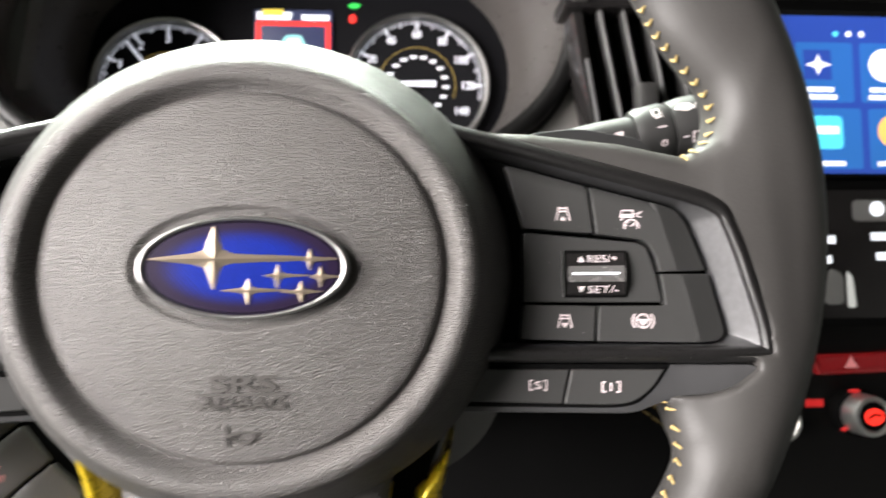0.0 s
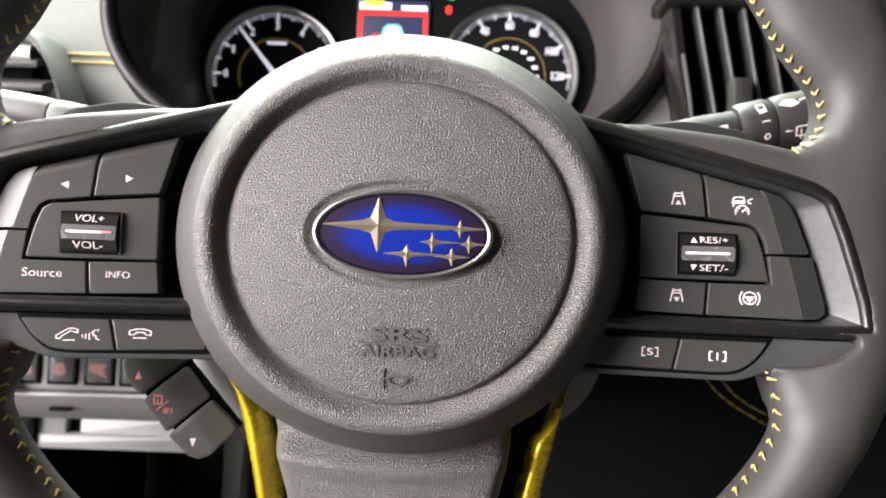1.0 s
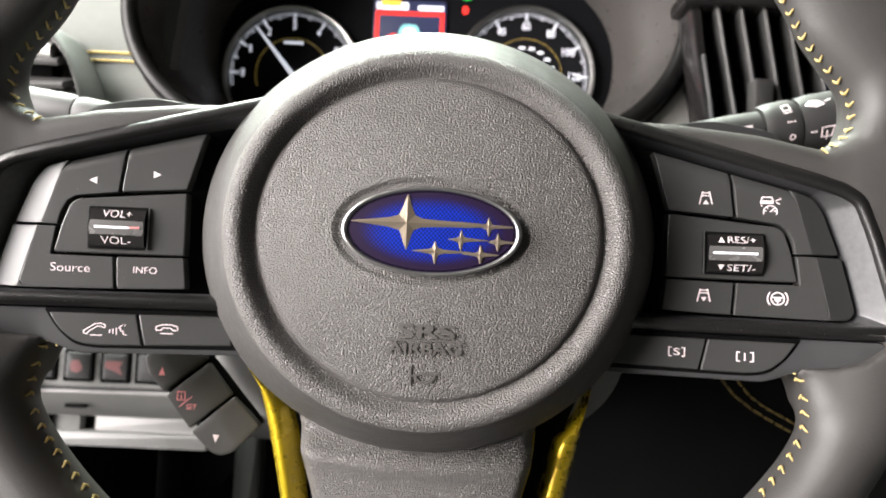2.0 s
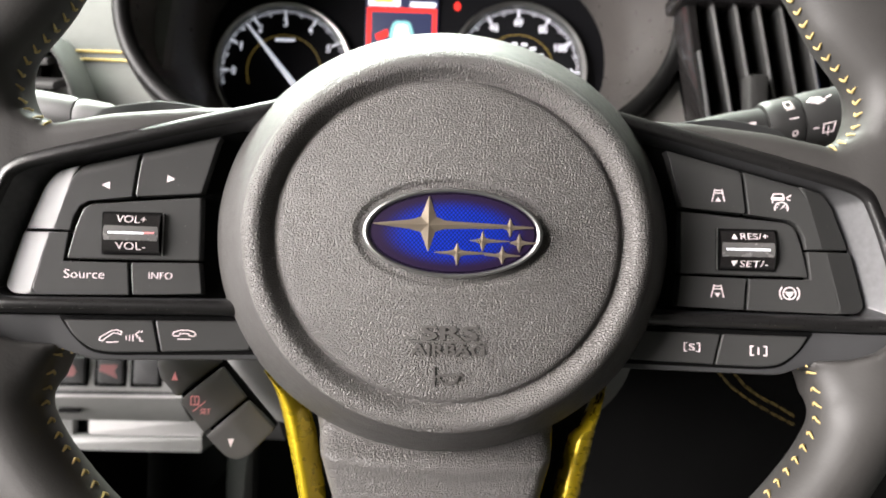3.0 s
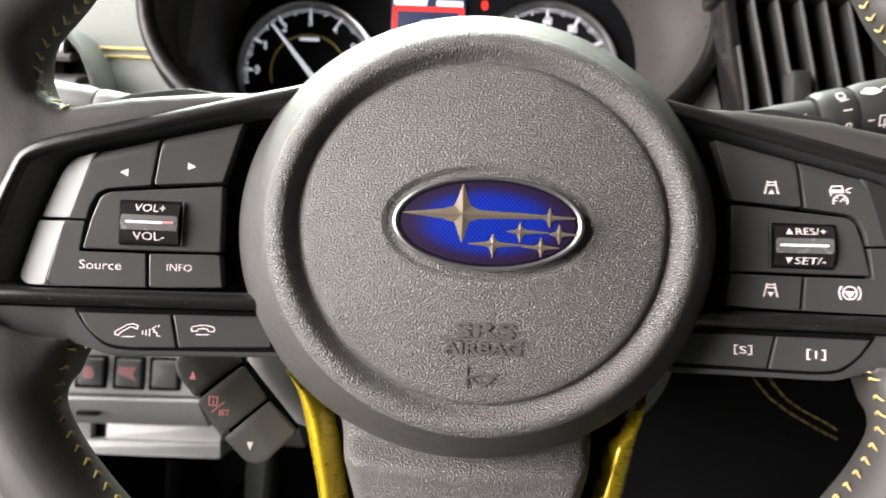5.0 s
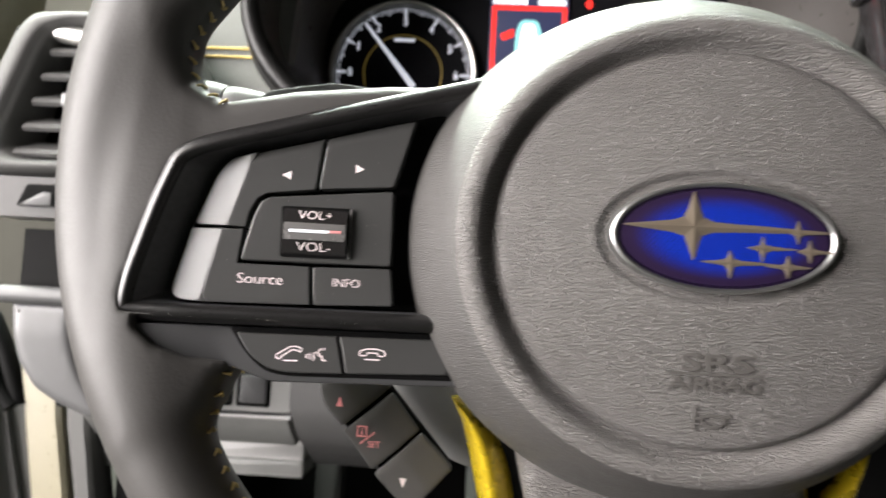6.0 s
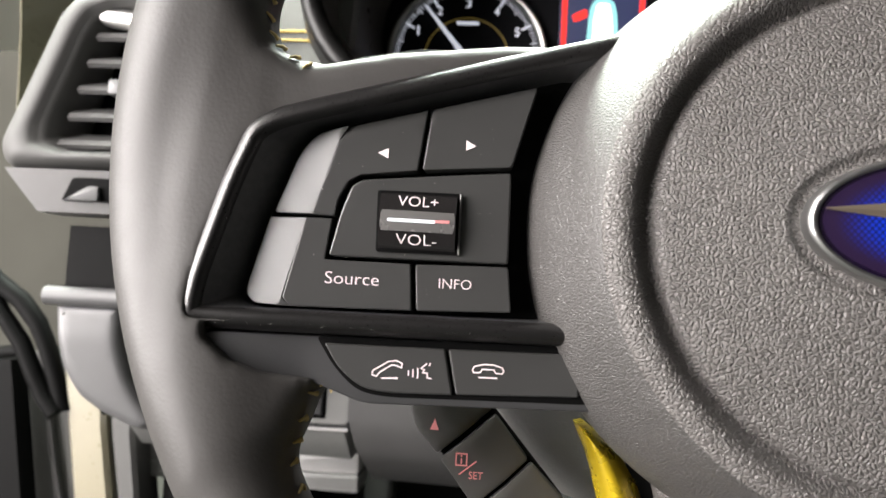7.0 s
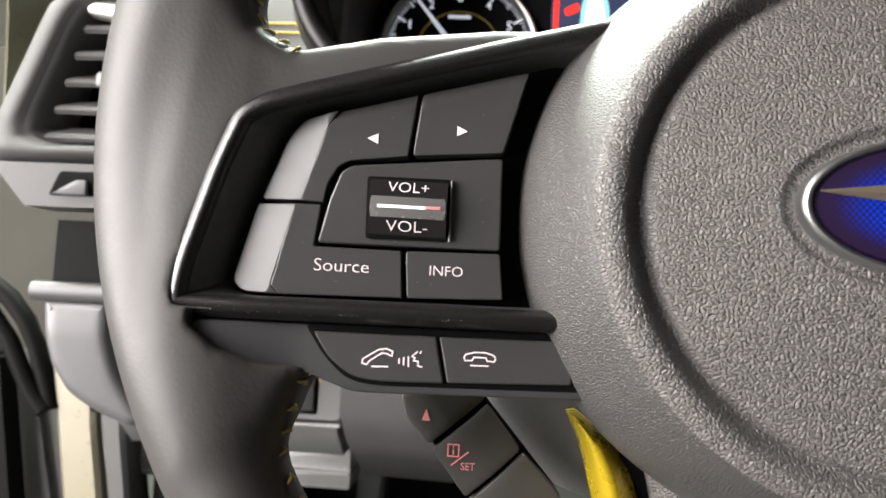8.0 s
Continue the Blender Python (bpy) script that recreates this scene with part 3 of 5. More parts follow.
def hub_shape():
    n, rows = 240, []
    fine = [PROFILE[0]]
    for (r0, y0), (r1, y1) in zip(PROFILE, PROFILE[1:]):
        k = 14 if r1 < 0.5 else 3 if r1 < 0.72 else 2
        fine += [(r0 + (r1 - r0) * j / k, y0 + (y1 - y0) * j / k) for j in range(1, k + 1)]
    for r, y in fine[1:]:
        row = []
        for j in range(n):
            t = 2 * math.pi * j / n
            x, z = HUB_X + 1.4 * (1 - r ** 4) + HUB_A * r * math.cos(t), HUB_Z + hub_half(r, math.sin(t) > 0) * r * math.sin(t)
            row.append((x, y + badge_dip(x, z), z))
        rows.append(row)
    cut = next(i for i, (r, y) in enumerate(fine[1:]) if r > 0.815)
    return Shape().loops(rows[:cut + 1], cap0=True), Shape().loops(rows[cut:], cap1=True)


hub_front, hub_side = hub_shape()
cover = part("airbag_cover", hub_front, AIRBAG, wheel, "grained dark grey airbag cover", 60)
part("cover_edge", hub_side, AIRBAG_SIDE, cover, "smoother rounded edge of the cover, darkened for shade", 60)


def raised_words():
    s = lettering("SRS", -7.2, 12.1, -40.8, -36.0, hub_y, 0.5, 0.02)
    s.join(strokes([[(-10.3, -41.5), (14.8, -41.5)]], 0.6, hub_y, 0.5))
    s.join(lettering("AIRBAG", -10.4, 14.4, -46.0, -42.3, hub_y, 0.5, 0.02))
    s.join(strokes([[(-2.4, -50.2), (-2.4, -56.6)], [(-2.2, -53.6), (1.0, -52.6), (7.0, -52.6)], arc(2.4, -52.8, 3.4, 185, 360, 10, 2.9)], 0.7, hub_y, 0.5))
    return s


part("raised_lettering", raised_words(), MOULDED, wheel, "moulded airbag words and horn sign")

# emblem
def bead():
    """The badge's chrome rim: a rounded bead, wider towards the pointed ends."""
    prof = [(2.2, -15.0), (2.15, -18.3), (1.95, -18.9), (1.5, -19.35), (1.0, -19.45), (0.5, -19.2), (0.15, -18.6), (0.0, -17.7), (0.0, -13.5)]
    return Shape().loops([[(x, y, z) for x, z in ellipse(EMB_X, EMB_Z, 30.2 - 1.0 * d, 15.0 - 0.72 * d, 96)] for d, y in prof])


emblem = part("emblem", bead(), CHROME, wheel, "oval badge with chrome rim")


def dome(cx, cz, a, b, y, rise, n=64, rings=7):
    rows = []
    for i in range(rings, -1, -1):
        r = max(i / rings, 0.02)
        rows.append([(cx + a * r * math.cos(2 * math.pi * j / n), y - rise * (1 - r * r), cz + b * r * math.sin(2 * math.pi * j / n)) for j in range(n)])
    return Shape().loops(rows, cap1=True)


part("enamel_rim", dome(EMB_X, EMB_Z, 28.0, 13.7, -18.6, 0.3), EMBLEM_DARK, emblem, "dark violet enamel border")
part("enamel_field", dome(EMB_X, EMB_Z, 27.2, 12.8, -18.72, 0.6), EMBLEM_BLUE, emblem, "blue enamel with fine dots")


def star(cx, cz, left, right, up, down, waist):
    k = waist * 1.15
    pts = [(right, 0.15), (k * 2.2, k * 0.62), (k, k), (k * 0.62, k * 1.9), (0.15, up), (-0.15, up), (-k * 0.62, k * 1.9), (-k, k), (-k * 2.2, k * 0.62), (-left, 0.15),
           (-left, -0.15), (-k * 2.2, -k * 0.62), (-k, -k), (-k * 0.62, -k * 1.9), (-0.15, -down), (0.15, -down), (k * 0.62, -k * 1.9), (k, -k), (k * 2.2, -k * 0.62), (right, -0.15)]
    base = [(cx + x, -19.2, cz + z) for x, z in pts]
    s = Shape().add(base + [(cx, -19.25 - 0.3 * waist, cz)], [(i, (i + 1) % len(pts), len(pts)) for i in range(len(pts))])
    return s


for cx, cz, le, ri, up, dn, wa in ((-5.5, -2.6, 18.6, 35.0, 9.5, 8.9, 2.3), (21.7, -2.9, 3.0, 8.0, 3.1, 3.1, 0.8), (12.6, -7.5, 5.5, 9.0, 3.6, 3.6, 0.9),
                                   (24.8, -7.9, 3.2, 6.6, 3.1, 3.1, 0.8), (4.2, -11.7, 7.6, 12.0, 4.2, 4.2, 1.0), (19.2, -12.2, 6.0, 6.0, 3.1, 3.1, 0.8)):
    part("star", star(cx, cz, le, ri, up, dn, wa), STAR, emblem, smooth=0)

# spokes: glossy frame, keys, lower panel; drawn for the right and mirrored for the left
TRIM_R = [9, 5, 12, 9, 9, 12, 30, 3, 3]


WELL = [(150.4, -6.0), (144.4, 10.2), (140.2, 15.6), (132.5, 18.0), (74, 34.6), (74, -29.9), (152.6, -30.3), (155.8, -26.8)]


def ray_loop(outer, inner, c):
    """For each point of outer, the point of the loop inner in the same direction from c."""
    out = []
    for x, z in outer:
        d, best = Vector((x - c[0], z - c[1])), None
        for (ax, az), (bx, bz) in zip(inner, inner[1:] + inner[:1]):
            e, w = Vector((bx - ax, bz - az)), Vector((ax - c[0], az - c[1]))
            den = d.x * e.y - d.y * e.x
            if abs(den) < 1e-9:
                continue
            t, u = (w.x * e.y - w.y * e.x) / den, (w.x * d.y - w.y * d.x) / den
            if t > 0 and -1e-6 <= u <= 1 + 1e-6 and (best is None or t < best):
                best = t
        out.append((c[0] + d.x * best, c[1] + d.y * best))
    return out


def trim_shape():
    out = dense(rounded(TRIM_OUT, TRIM_R, 6), 3)
    rows = [at_y(inset(out, 0.3), trim_y, 18), at_y(out, trim_y, 8), at_y(out, trim_y, 2.2)]
    low = lambda d: lambda x, z: trim_y(x) - 1.1 * math.sin(math.pi * min(1.0, d / 5.5)) * min(1.0, max(0.0, (-33.0 - z + d) / 3.0)) * min(1.0, max(0.0, (163.0 - x) / 14.0))
    rows += [at_y(inset(out, d), low(d), y) for d, y in ((0.1, 1.5), (0.7, 0.8), (1.4, 0.2), (2.2, -0.3), (2.9, -0.6), (3.6, -0.75), (4.3, -0.6), (4.9, 0.0), (5.3, 0.8), (5.5, 1.4))]
    return Shape().loops(rows, cap0=True)


def well_shape():
    """The slanting wall from the frame's inner edge down to the keys."""
    top = inset(dense(rounded(TRIM_OUT, TRIM_R, 6), 3), 5.5)
    foot = ray_loop(top, WELL, (112, -2))
    mid = [((a[0] + 3 * b[0]) / 4, (a[1] + 3 * b[1]) / 4) for a, b in zip(top, foot)]
    return Shape().loops([at_y(top, trim_y, 1.4), at_y(mid, trim_y, 7.8), at_y(foot, trim_y, 10.6)])


def well_floor():
    return plate(dense(rounded(WELL, 0.5, 2), 4), lambda x, z: trim_y(x) + 10.5, 3, 0.1)


SPOKE_BUTTONS = {
    "upper_outer": [(138.6, -6.4), (133.2, 12.2), (130.6, 16.6), (111.2, 22.2), (113.0, 6.2), (127.2, 4.2), (130.0, 2.4), (132.2, -2.0), (133.0, -6.6)],
    "upper_inner": [(110.0, 22.5), (83.5, 30.2), (89.3, 8.5), (111.8, 6.4)],
    "centre": [(134.0, -16.6), (131.6, -5.5), (129.2, 1.6), (126.4, 3.2), (89.3, 7.2), (89.0, -16.2)],
    "lower_outer": [(139.9, -7.3), (133.4, -7.2), (134.6, -17.6), (113.4, -17.6), (112.6, -29.2), (142.3, -29.7), (144.4, -27.5), (143.6, -24.0)],
    "lower_inner": [(112.2, -17.6), (89.0, -17.0), (87.8, -28.4), (111.4, -29.2)],
}
FACETS = {
    "upper_outer": [(149.0, -6.3), (143.2, 9.5), (139.4, 14.2), (130.6, 16.6), (133.0, 12.2), (138.2, -6.4)],
    "lower_outer": [(149.7, -7.4), (139.5, -7.3), (143.6, -24.0), (144.4, -27.5), (142.3, -29.7), (152.1, -29.4), (154.6, -26.6)],
}


def facet_y(x, z):
    """The slanting outer end of the outer keys falls away from the driver."""
    edge = 138.6 - (z + 6.4) * 0.29 if z > -6.9 else 139.9 - (z + 7.3) * 0.235
    return key_y(x) + max(0.0, x - edge) * 0.34


def facet(name):
    return plate(dense(rounded(FACETS[name], [1.5, 2.5, 2, 0.3, 0.3, 0.3] if name[0] == "u" else [0.5, 0.3, 0.3, 0.3, 0.3, 3, 3], 4), 1.5), facet_y, 5, 0.25, net=1.5)


def upper_y(x, z):
    """The upper keys are chamfered along their sloping top edge."""
    return key_y(x) + 0.45 * max(0.0, 2.6 - (16.6 + (130.6 - x) * 0.2887 - z))


def roller_y(x0, x1, z0, z1):
    cz, rz = (z0 + z1) / 2, (z1 - z0) / 2

    def f(x, z):
        t = min(1.0, abs(z - cz) / rz)
        return key_y(x) + 0.2 - 2.2 * math.sqrt(max(0.0, 1 - t * t))
    return f


def bar_y(x, z):
    return key_y(x) - 2.28 + 0.25 * ((abs(x) - 112.1) / 9.2) ** 2


def roller(x0, x1, z0, z1):
    """A ribbed thumb roller: a barrel about the x axis with a flat middle band."""
    f = roller_y(x0, x1, z0, z1)
    cz, rz = (z0 + z1) / 2, (z1 - z0) / 2
    steps = [-1, -0.95, -0.88, -0.78, -0.66, -0.54, -0.42, -0.32, -0.29, 0, 0.29, 0.32, 0.42, 0.54, 0.66, 0.78, 0.88, 0.95, 1]
    return Shape().loops([[(x, f(x, cz + rz * k), cz + rz * k) for k in steps] for x in (x0, x0 + 1, (x0 + x1) / 2, x1 - 1, x1)], closed=False)


def roller_band(x0, x1, cz, h):
    """The bright band in the roller's waist, crowned along its length."""
    xc, half = (x0 + x1) / 2, (x1 - x0) / 2
    rows = []
    for i in range(17):
        x = x0 + (x1 - x0) * i / 16
        back = 0.25 * ((x - xc) / half) ** 2
        rows.append([(x, key_y(x) - 2.25 + back + 0.16 * (k / h) ** 2, cz + k) for k in (-h, -h * 0.6, 0, h * 0.6, h)])
    return Shape().loops(rows, closed=False)


def tri(cx, cz, w, h, way):
    """A small solid triangle: way 0 right, 90 up, 180 left, 270 down."""
    c, s = math.cos(radians(way)), math.sin(radians(way))
    return [(cx + u * c - v * s, cz + u * s + v * c) for u, v in ((h / 2, 0), (-h / 2, w / 2), (-h / 2, -w / 2))]


def spoke(side):
    left = side < 0
    M = mirrored if left else (lambda s: s)
    F = flip if left else (lambda p: p)
    frame_ = part("spoke_trim", M(trim_shape()), TRIM, wheel, "gloss black spoke frame")
    part("well", M(well_shape()), WELL_SATIN, frame_, "satin dark slanting wall round the keys")
    part("well_floor", M(well_floor()), BLACK, frame_)
    made = {}
    for name, pts in SPOKE_BUTTONS.items():
        outer = name in ("upper_outer", "lower_outer")
        shape = plate(dense(rounded(pts, 0.5 if outer else 0.9, 3), 2), upper_y if name[0] == "u" else key_y, 5, 0.3, net=1.7)
        if name == "centre":
            shape = plate(dense(rounded(pts, [1, 1, 3, 3, 1, 1], 3), 3), lambda x, z: key_y(x) + 0.5, 5, 0.5)
        made[name] = part("button", M(shape), SATIN, wheel, "satin black spoke button", 20)
        if outer:
            part("facet", M(facet(name)), SATIN, made[name], "slanting end of the key", 8)
    # slot and roller
    slot = part("roller_slot", M(plate(rounded([(101.5, 0.9), (122.6, 0.6), (122.3, -14.9), (101.6, -14.7)], 0.8, 3), lambda x, z: key_y(x) - 0.1, 2, 0.1)), BLACK, wheel)
    part("roller", M(roller(102.6, 121.6, -14.2, 0.2)), GLOSS, slot, "ribbed black thumb roller")
    part("roller_band", M(roller_band(102.9, 121.3, -7.0, 2.6)), BAND, slot, "smoky metallic band round the roller")
    ry = roller_y(102.6, 121.6, -14.2, 0.2)
    part("light_bar", strokes([F([(x, -6.9) for x in ((108.0, 110, 112, 114, 116, 118, 119.2) if left else (104.6, 106, 108, 110, 112, 114, 116, 118, 119.2))])], 0.7, bar_y, 0.15), LIT_ICON, slot, "pale lit bar on the roller")
    if left:
        part("light_bar", strokes([F([(104.4, -6.7), (107.8, -6.8)])], 0.7, bar_y, 0.15), RED_PRINT, slot, "red lit end of the bar")
    part("slot_edge", M(tube([(101.7, key_y(102) - 0.4, 0.7), (101.7, key_y(102) - 0.4, -14.6)], 0.25, 6)), DULL_CHROME, slot)
    # lower panel with two keys
    low = dense(rounded(LOW_PANEL, [2, 4, 6, 6, 5, 5, 2, 2, 2], 4), 3)
    panel = part("lower_panel", M(plate(low, lambda x, z: key_y(x) - 0.3 - max(0, abs(x) - 138) * 0.12, 10, 0.8)), PLASTIC, wheel, "dark grey plastic panel under the spoke keys")
    part("panel_seat", M(plate(inset(dense(rounded([(134.8, -36.8), (68, -36.6), (68, -50.0), (117, -50.4), (124.2, -49.4), (130.2, -44)], [1, 1, 1, 6, 4, 4], 4), 3), -0.3), lambda x, z: key_y(x) - 0.5, 1.0, 0.1)), BLACK, panel)
    k1 = part("button", M(plate(dense(rounded([(133.0, -38.2), (103.6, -38.2), (101.2, -49.4), (117.0, -49.6), (123.4, -48.7), (129.4, -44.1)], [0.6, 0.6, 0.6, 5, 3, 3], 4), 3), lambda x, z: key_y(x) - 1.3, 3, 0.45)), SATIN, wheel, "satin black lower key", 20)
    k2 = part("button", M(plate(dense(rounded([(102.8, -38.2), (70, -38.0), (70, -48.6), (100.4, -49.3)], 0.6, 3), 3), lambda x, z: key_y(x) - 1.3, 3, 0.45)), SATIN, wheel, "satin black lower key", 20)
    ky = lambda x, z: key_y(x) - 1.3
    if left:
        part("sign", filled([tri(-121.8, 10.1, 2.6, 2.6, 180)], key_y), WHITE_PRINT, made["upper_outer"])
        part("sign", filled([tri(-99.8, 13.4, 2.6, 2.6, 0)], key_y), WHITE_PRINT, made["upper_inner"])
        part("sign", lettering("Source", -134.2, -121.0, -23.5, -20.5, key_y, bold=-0.012), WHITE_PRINT, made["lower_outer"])
        part("sign", lettering("INFO", -106.1, -98.0, -23.2, -20.8, key_y, bold=-0.012), WHITE_PRINT, made["lower_inner"])
        part("sign", lettering("VOL+", -117.2, -107.2, -3.2, -0.6, ry, bold=-0.012), WHITE_PRINT, slot)
        part("sign", lettering("VOL-", -117.2, -107.2, -12.9, -10.3, ry, bold=-0.012), WHITE_PRINT, slot)
        hand = [[(-120.9, -44.3), (-121.0, -45.3), (-119.9, -45.6), (-119.2, -44.6), (-116.4, -42.7), (-115.2, -42.8), (-114.0, -43.3), (-113.8, -42.2), (-115.3, -41.6), (-117.2, -41.9), (-120.9, -44.3)],
                [(-118.6, -46.0), (-114.8, -45.9)]]
        part("sign", strokes(hand, 0.33, ky), WHITE_PRINT, k1)
        voice = [[(-112.2, -43.9), (-112.2, -45.0)], [(-111.1, -43.6), (-111.1, -45.3)], [(-110.0, -43.3), (-109.9, -45.6)], [(-107.0, -41.9), (-107.2, -42.4)],
                 [(-107.9, -42.0), (-109.2, -43.2), (-108.4, -43.5), (-108.7, -44.2), (-107.6, -44.3), (-107.6, -45.4), (-106.6, -45.6)]]
        part("sign", strokes(voice, 0.32, ky), WHITE_PRINT, k1)
        hang = [[(-96.6, -42.9), (-96.2, -42.1), (-94.0, -41.5), (-91.4, -41.5), (-89.3, -42.1), (-88.9, -42.9), (-89.2, -43.6), (-90.9, -43.5), (-91.3, -42.7), (-94.2, -42.7), (-94.6, -43.5), (-96.3, -43.6), (-96.6, -42.9)],
                [(-94.9, -44.7), (-90.6, -44.7)]]
        part("sign", strokes(hang, 0.33, ky), WHITE_PRINT, k2)
    else:
        def lane(cz, way):
            s = strokes([[(99.9, cz - 2.2), (100.9, cz + 2.2)], [(104.3, cz - 2.2), (103.3, cz + 2.2)], [(101.2, cz + 1.8), (103.0, cz + 1.8)], [(101.0, cz + 0.8), (103.2, cz + 0.8)]], 0.4, key_y)
            return s.join(filled([tri(102.1, cz - 1.5, 2.0, 1.6, way)], key_y))
        part("sign", lane(13.2, 90), WHITE_PRINT, made["upper_inner"])
        part("sign", lane(-22.4, 270), WHITE_PRINT, made["lower_inner"])
        car = strokes([[(120.9, 12.5), (121.5, 13.9), (124.6, 13.9), (125.1, 12.5), (120.9, 12.5)], [(121.2, 11.2), (121.2, 10.6)], [(126.0, 12.6), (127.6, 13.4)], [(126.2, 12.0), (127.2, 11.6)], arc(124.2, 8.6, 2.3, 200, -20, 9), [(124.2, 8.6), (125.4, 9.8)],
                       [(122.4, 9.0), (122.8, 8.9)], [(123.1, 10.2), (123.3, 9.8)], [(126.0, 9.0), (125.6, 8.9)]], 0.36, key_y)
        part("sign", car.join(filled([[(120.7, 12.5), (125.2, 12.5), (125.2, 11.5), (120.7, 11.5)]], key_y)), WHITE_PRINT, made["upper_outer"])
        wheel_sign = strokes([arc(127.2, -22.6, 2.2, 0, 360, 18), arc(127.2, -22.6, 3.4, -40, 40, 6), arc(127.2, -22.6, 3.4, 140, 220, 6), [(125.1, -22.2), (129.3, -22.2)], [(127.2, -22.8), (127.2, -24.6)]], 0.4, key_y)
        part("sign", wheel_sign.join(filled([ellipse(127.2, -22.9, 1.1, 0.9, 10)], key_y)), WHITE_PRINT, made["lower_outer"])
        part("sign", lettering("RES/+", 109.5, 119.0, -3.2, -0.9, ry, bold=-0.012).join(filled([tri(107.3, -2.1, 2.2, 2.0, 90)], ry)), WHITE_PRINT, slot)
        part("sign", lettering("SET/-", 109.5, 119.0, -13.3, -11.0, ry, bold=-0.012).join(filled([tri(107.3, -12.1, 2.2, 2.0, 270)], ry)), WHITE_PRINT, slot)
        def bracket(x0, x1, z0, z1):
            return [[(x0 + 0.9, z1), (x0, z1), (x0, z0), (x0 + 0.9, z0)], [(x1 - 0.9, z1), (x1, z1), (x1, z0), (x1 - 0.9, z0)]]
        part("sign", strokes(bracket(90.1, 95.5, -44.8, -41.7), 0.36, ky).join(lettering("S", 91.7, 93.9, -44.5, -42.0, ky)), WHITE_PRINT, k2)
        part("sign", strokes(bracket(113.3, 118.8, -45.4, -42.2) + [[(116.0, -42.6), (116.0, -45.0)]], 0.4, ky), WHITE_PRINT, k1)
    # gear paddle behind the spoke
    pad = dense(rounded([(152, 30), (141, 45.5), (116, 49.5), (96, 47), (84, 36), (86, 10), (120, 5)], 5, 4), 4)
    part("shift_paddle", M(plate(pad, 33, 5, 1.2)), PLASTIC, wheel, "dark plastic gear paddle behind the spoke")
    part("paddle_arm", M(box(70, 100, 30, 44, -10, 14, 4, 2)), BLACK, wheel)


spoke(-1)
spoke(1)
part("hub_core", turned(0, -6, [(60, 30), (66, 34), (60, 46), (52, 62), (40, 66)], 40), BLACK, wheel, "black hub behind the airbag cover")

# lower spoke with its yellow inlays
spoke_l = lambda z: float(np.interp(-z, [60, 80, 94, 106, 162], [-50, -45.4, -42.0, -38.6, -33]))
spoke_r = lambda z: float(np.interp(-z, [60, 77, 93, 106, 162], [52, 45.0, 41.8, 38.6, 33]))


def low_y(x, z):
    side = max(0.0, 1 - min(x - spoke_l(z), spoke_r(z) - x) / 4.5)
    lip = z + 90.5 - 4.5 * ((x - 2) / 45.0) ** 2
    return 9.0 + 4.0 * ((x - 2) / 50.0) ** 2 + max(0, (-84 - z)) * 0.02 + 7.0 * max(0.0, min(1.0, (z + 88) / 8.0)) - 2.4 * math.exp(-(lip / 3.6) ** 2) + 1.6 * math.exp(-((z + 103) / 8.0) ** 2) + 4.2 * side * side


def grid_plate(x_left, x_right, z0, z1, y, thick, nx=24, nz=24):
    """A curved plate between two side lines, with real thickness."""
    top = [[(x_left(z) + (x_right(z) - x_left(z)) * i / nx, z) for i in range(nx + 1)] for z in [z0 + (z1 - z0) * j / nz for j in range(nz + 1)]]
    rows = [[(x, y(x, z), z) for x, z in r] + [(x, y(x, z) + thick, z) for x, z in reversed(r)] for r in top]
    return Shape().loops(rows, cap0=True, cap1=True)


part("lower_spoke", grid_plate(spoke_l, spoke_r, -60, -162, low_y, 16, 44, 60), AIRBAG, wheel, "grained vinyl lower spoke", 60)


def inlay(sign):
    """A yellow blade beside the lower spoke, with a rounded ridge, leaning backwards."""
    rows = []
    for z in (-58, -62, -66, -70, -73, -76, -78, -80, -82, -85, -90, -100, -112, -128, -146, -164):
        if sign < 0:
            xo = float(np.interp(-z, [56, 68, 80, 107, 164], [69.5, 64.2, 61.0, 54.6, 46.5]))
            w = float(np.interp(-z, [57, 60, 66, 75, 82, 107, 164], [1.5, 5.0, 10.0, 13.4, 13.8, 12.6, 12.0]))
        else:
            xo = float(np.interp(-z, [56, 70, 80, 100, 107, 164], [67.5, 65.5, 63.8, 59.4, 57.7, 49.0]))
            w = float(np.interp(-z, [56, 66, 74, 82, 107, 164], [0.8, 1.2, 3.6, 10.2, 11.2, 11.0]))
        row = [(xo, 33), (xo - w * 0.05, 28.6), (xo - w * 0.16, 26.0), (xo - w * 0.34, 24.4), (xo - w * 0.55, 24.0), (xo - w * 0.78, 25.2), (xo - w * 0.94, 28.2), (xo - w, 32), (xo - w, 37)] if sign > 0 else [(xo, 33), (xo - w * 0.06, 29.5), (xo - w * 0.16, 26.4), (xo - w * 0.28, 23.8), (xo - w * 0.40, 22.9), (xo - w * 0.52, 23.6), (xo - w * 0.75, 27.6), (xo - w * 0.93, 31.6), (xo - w, 37)]
        rows.append([(sign * x, y, z) for x, y in row])
    return Shape().loops(rows, cap0=True, cap1=True)


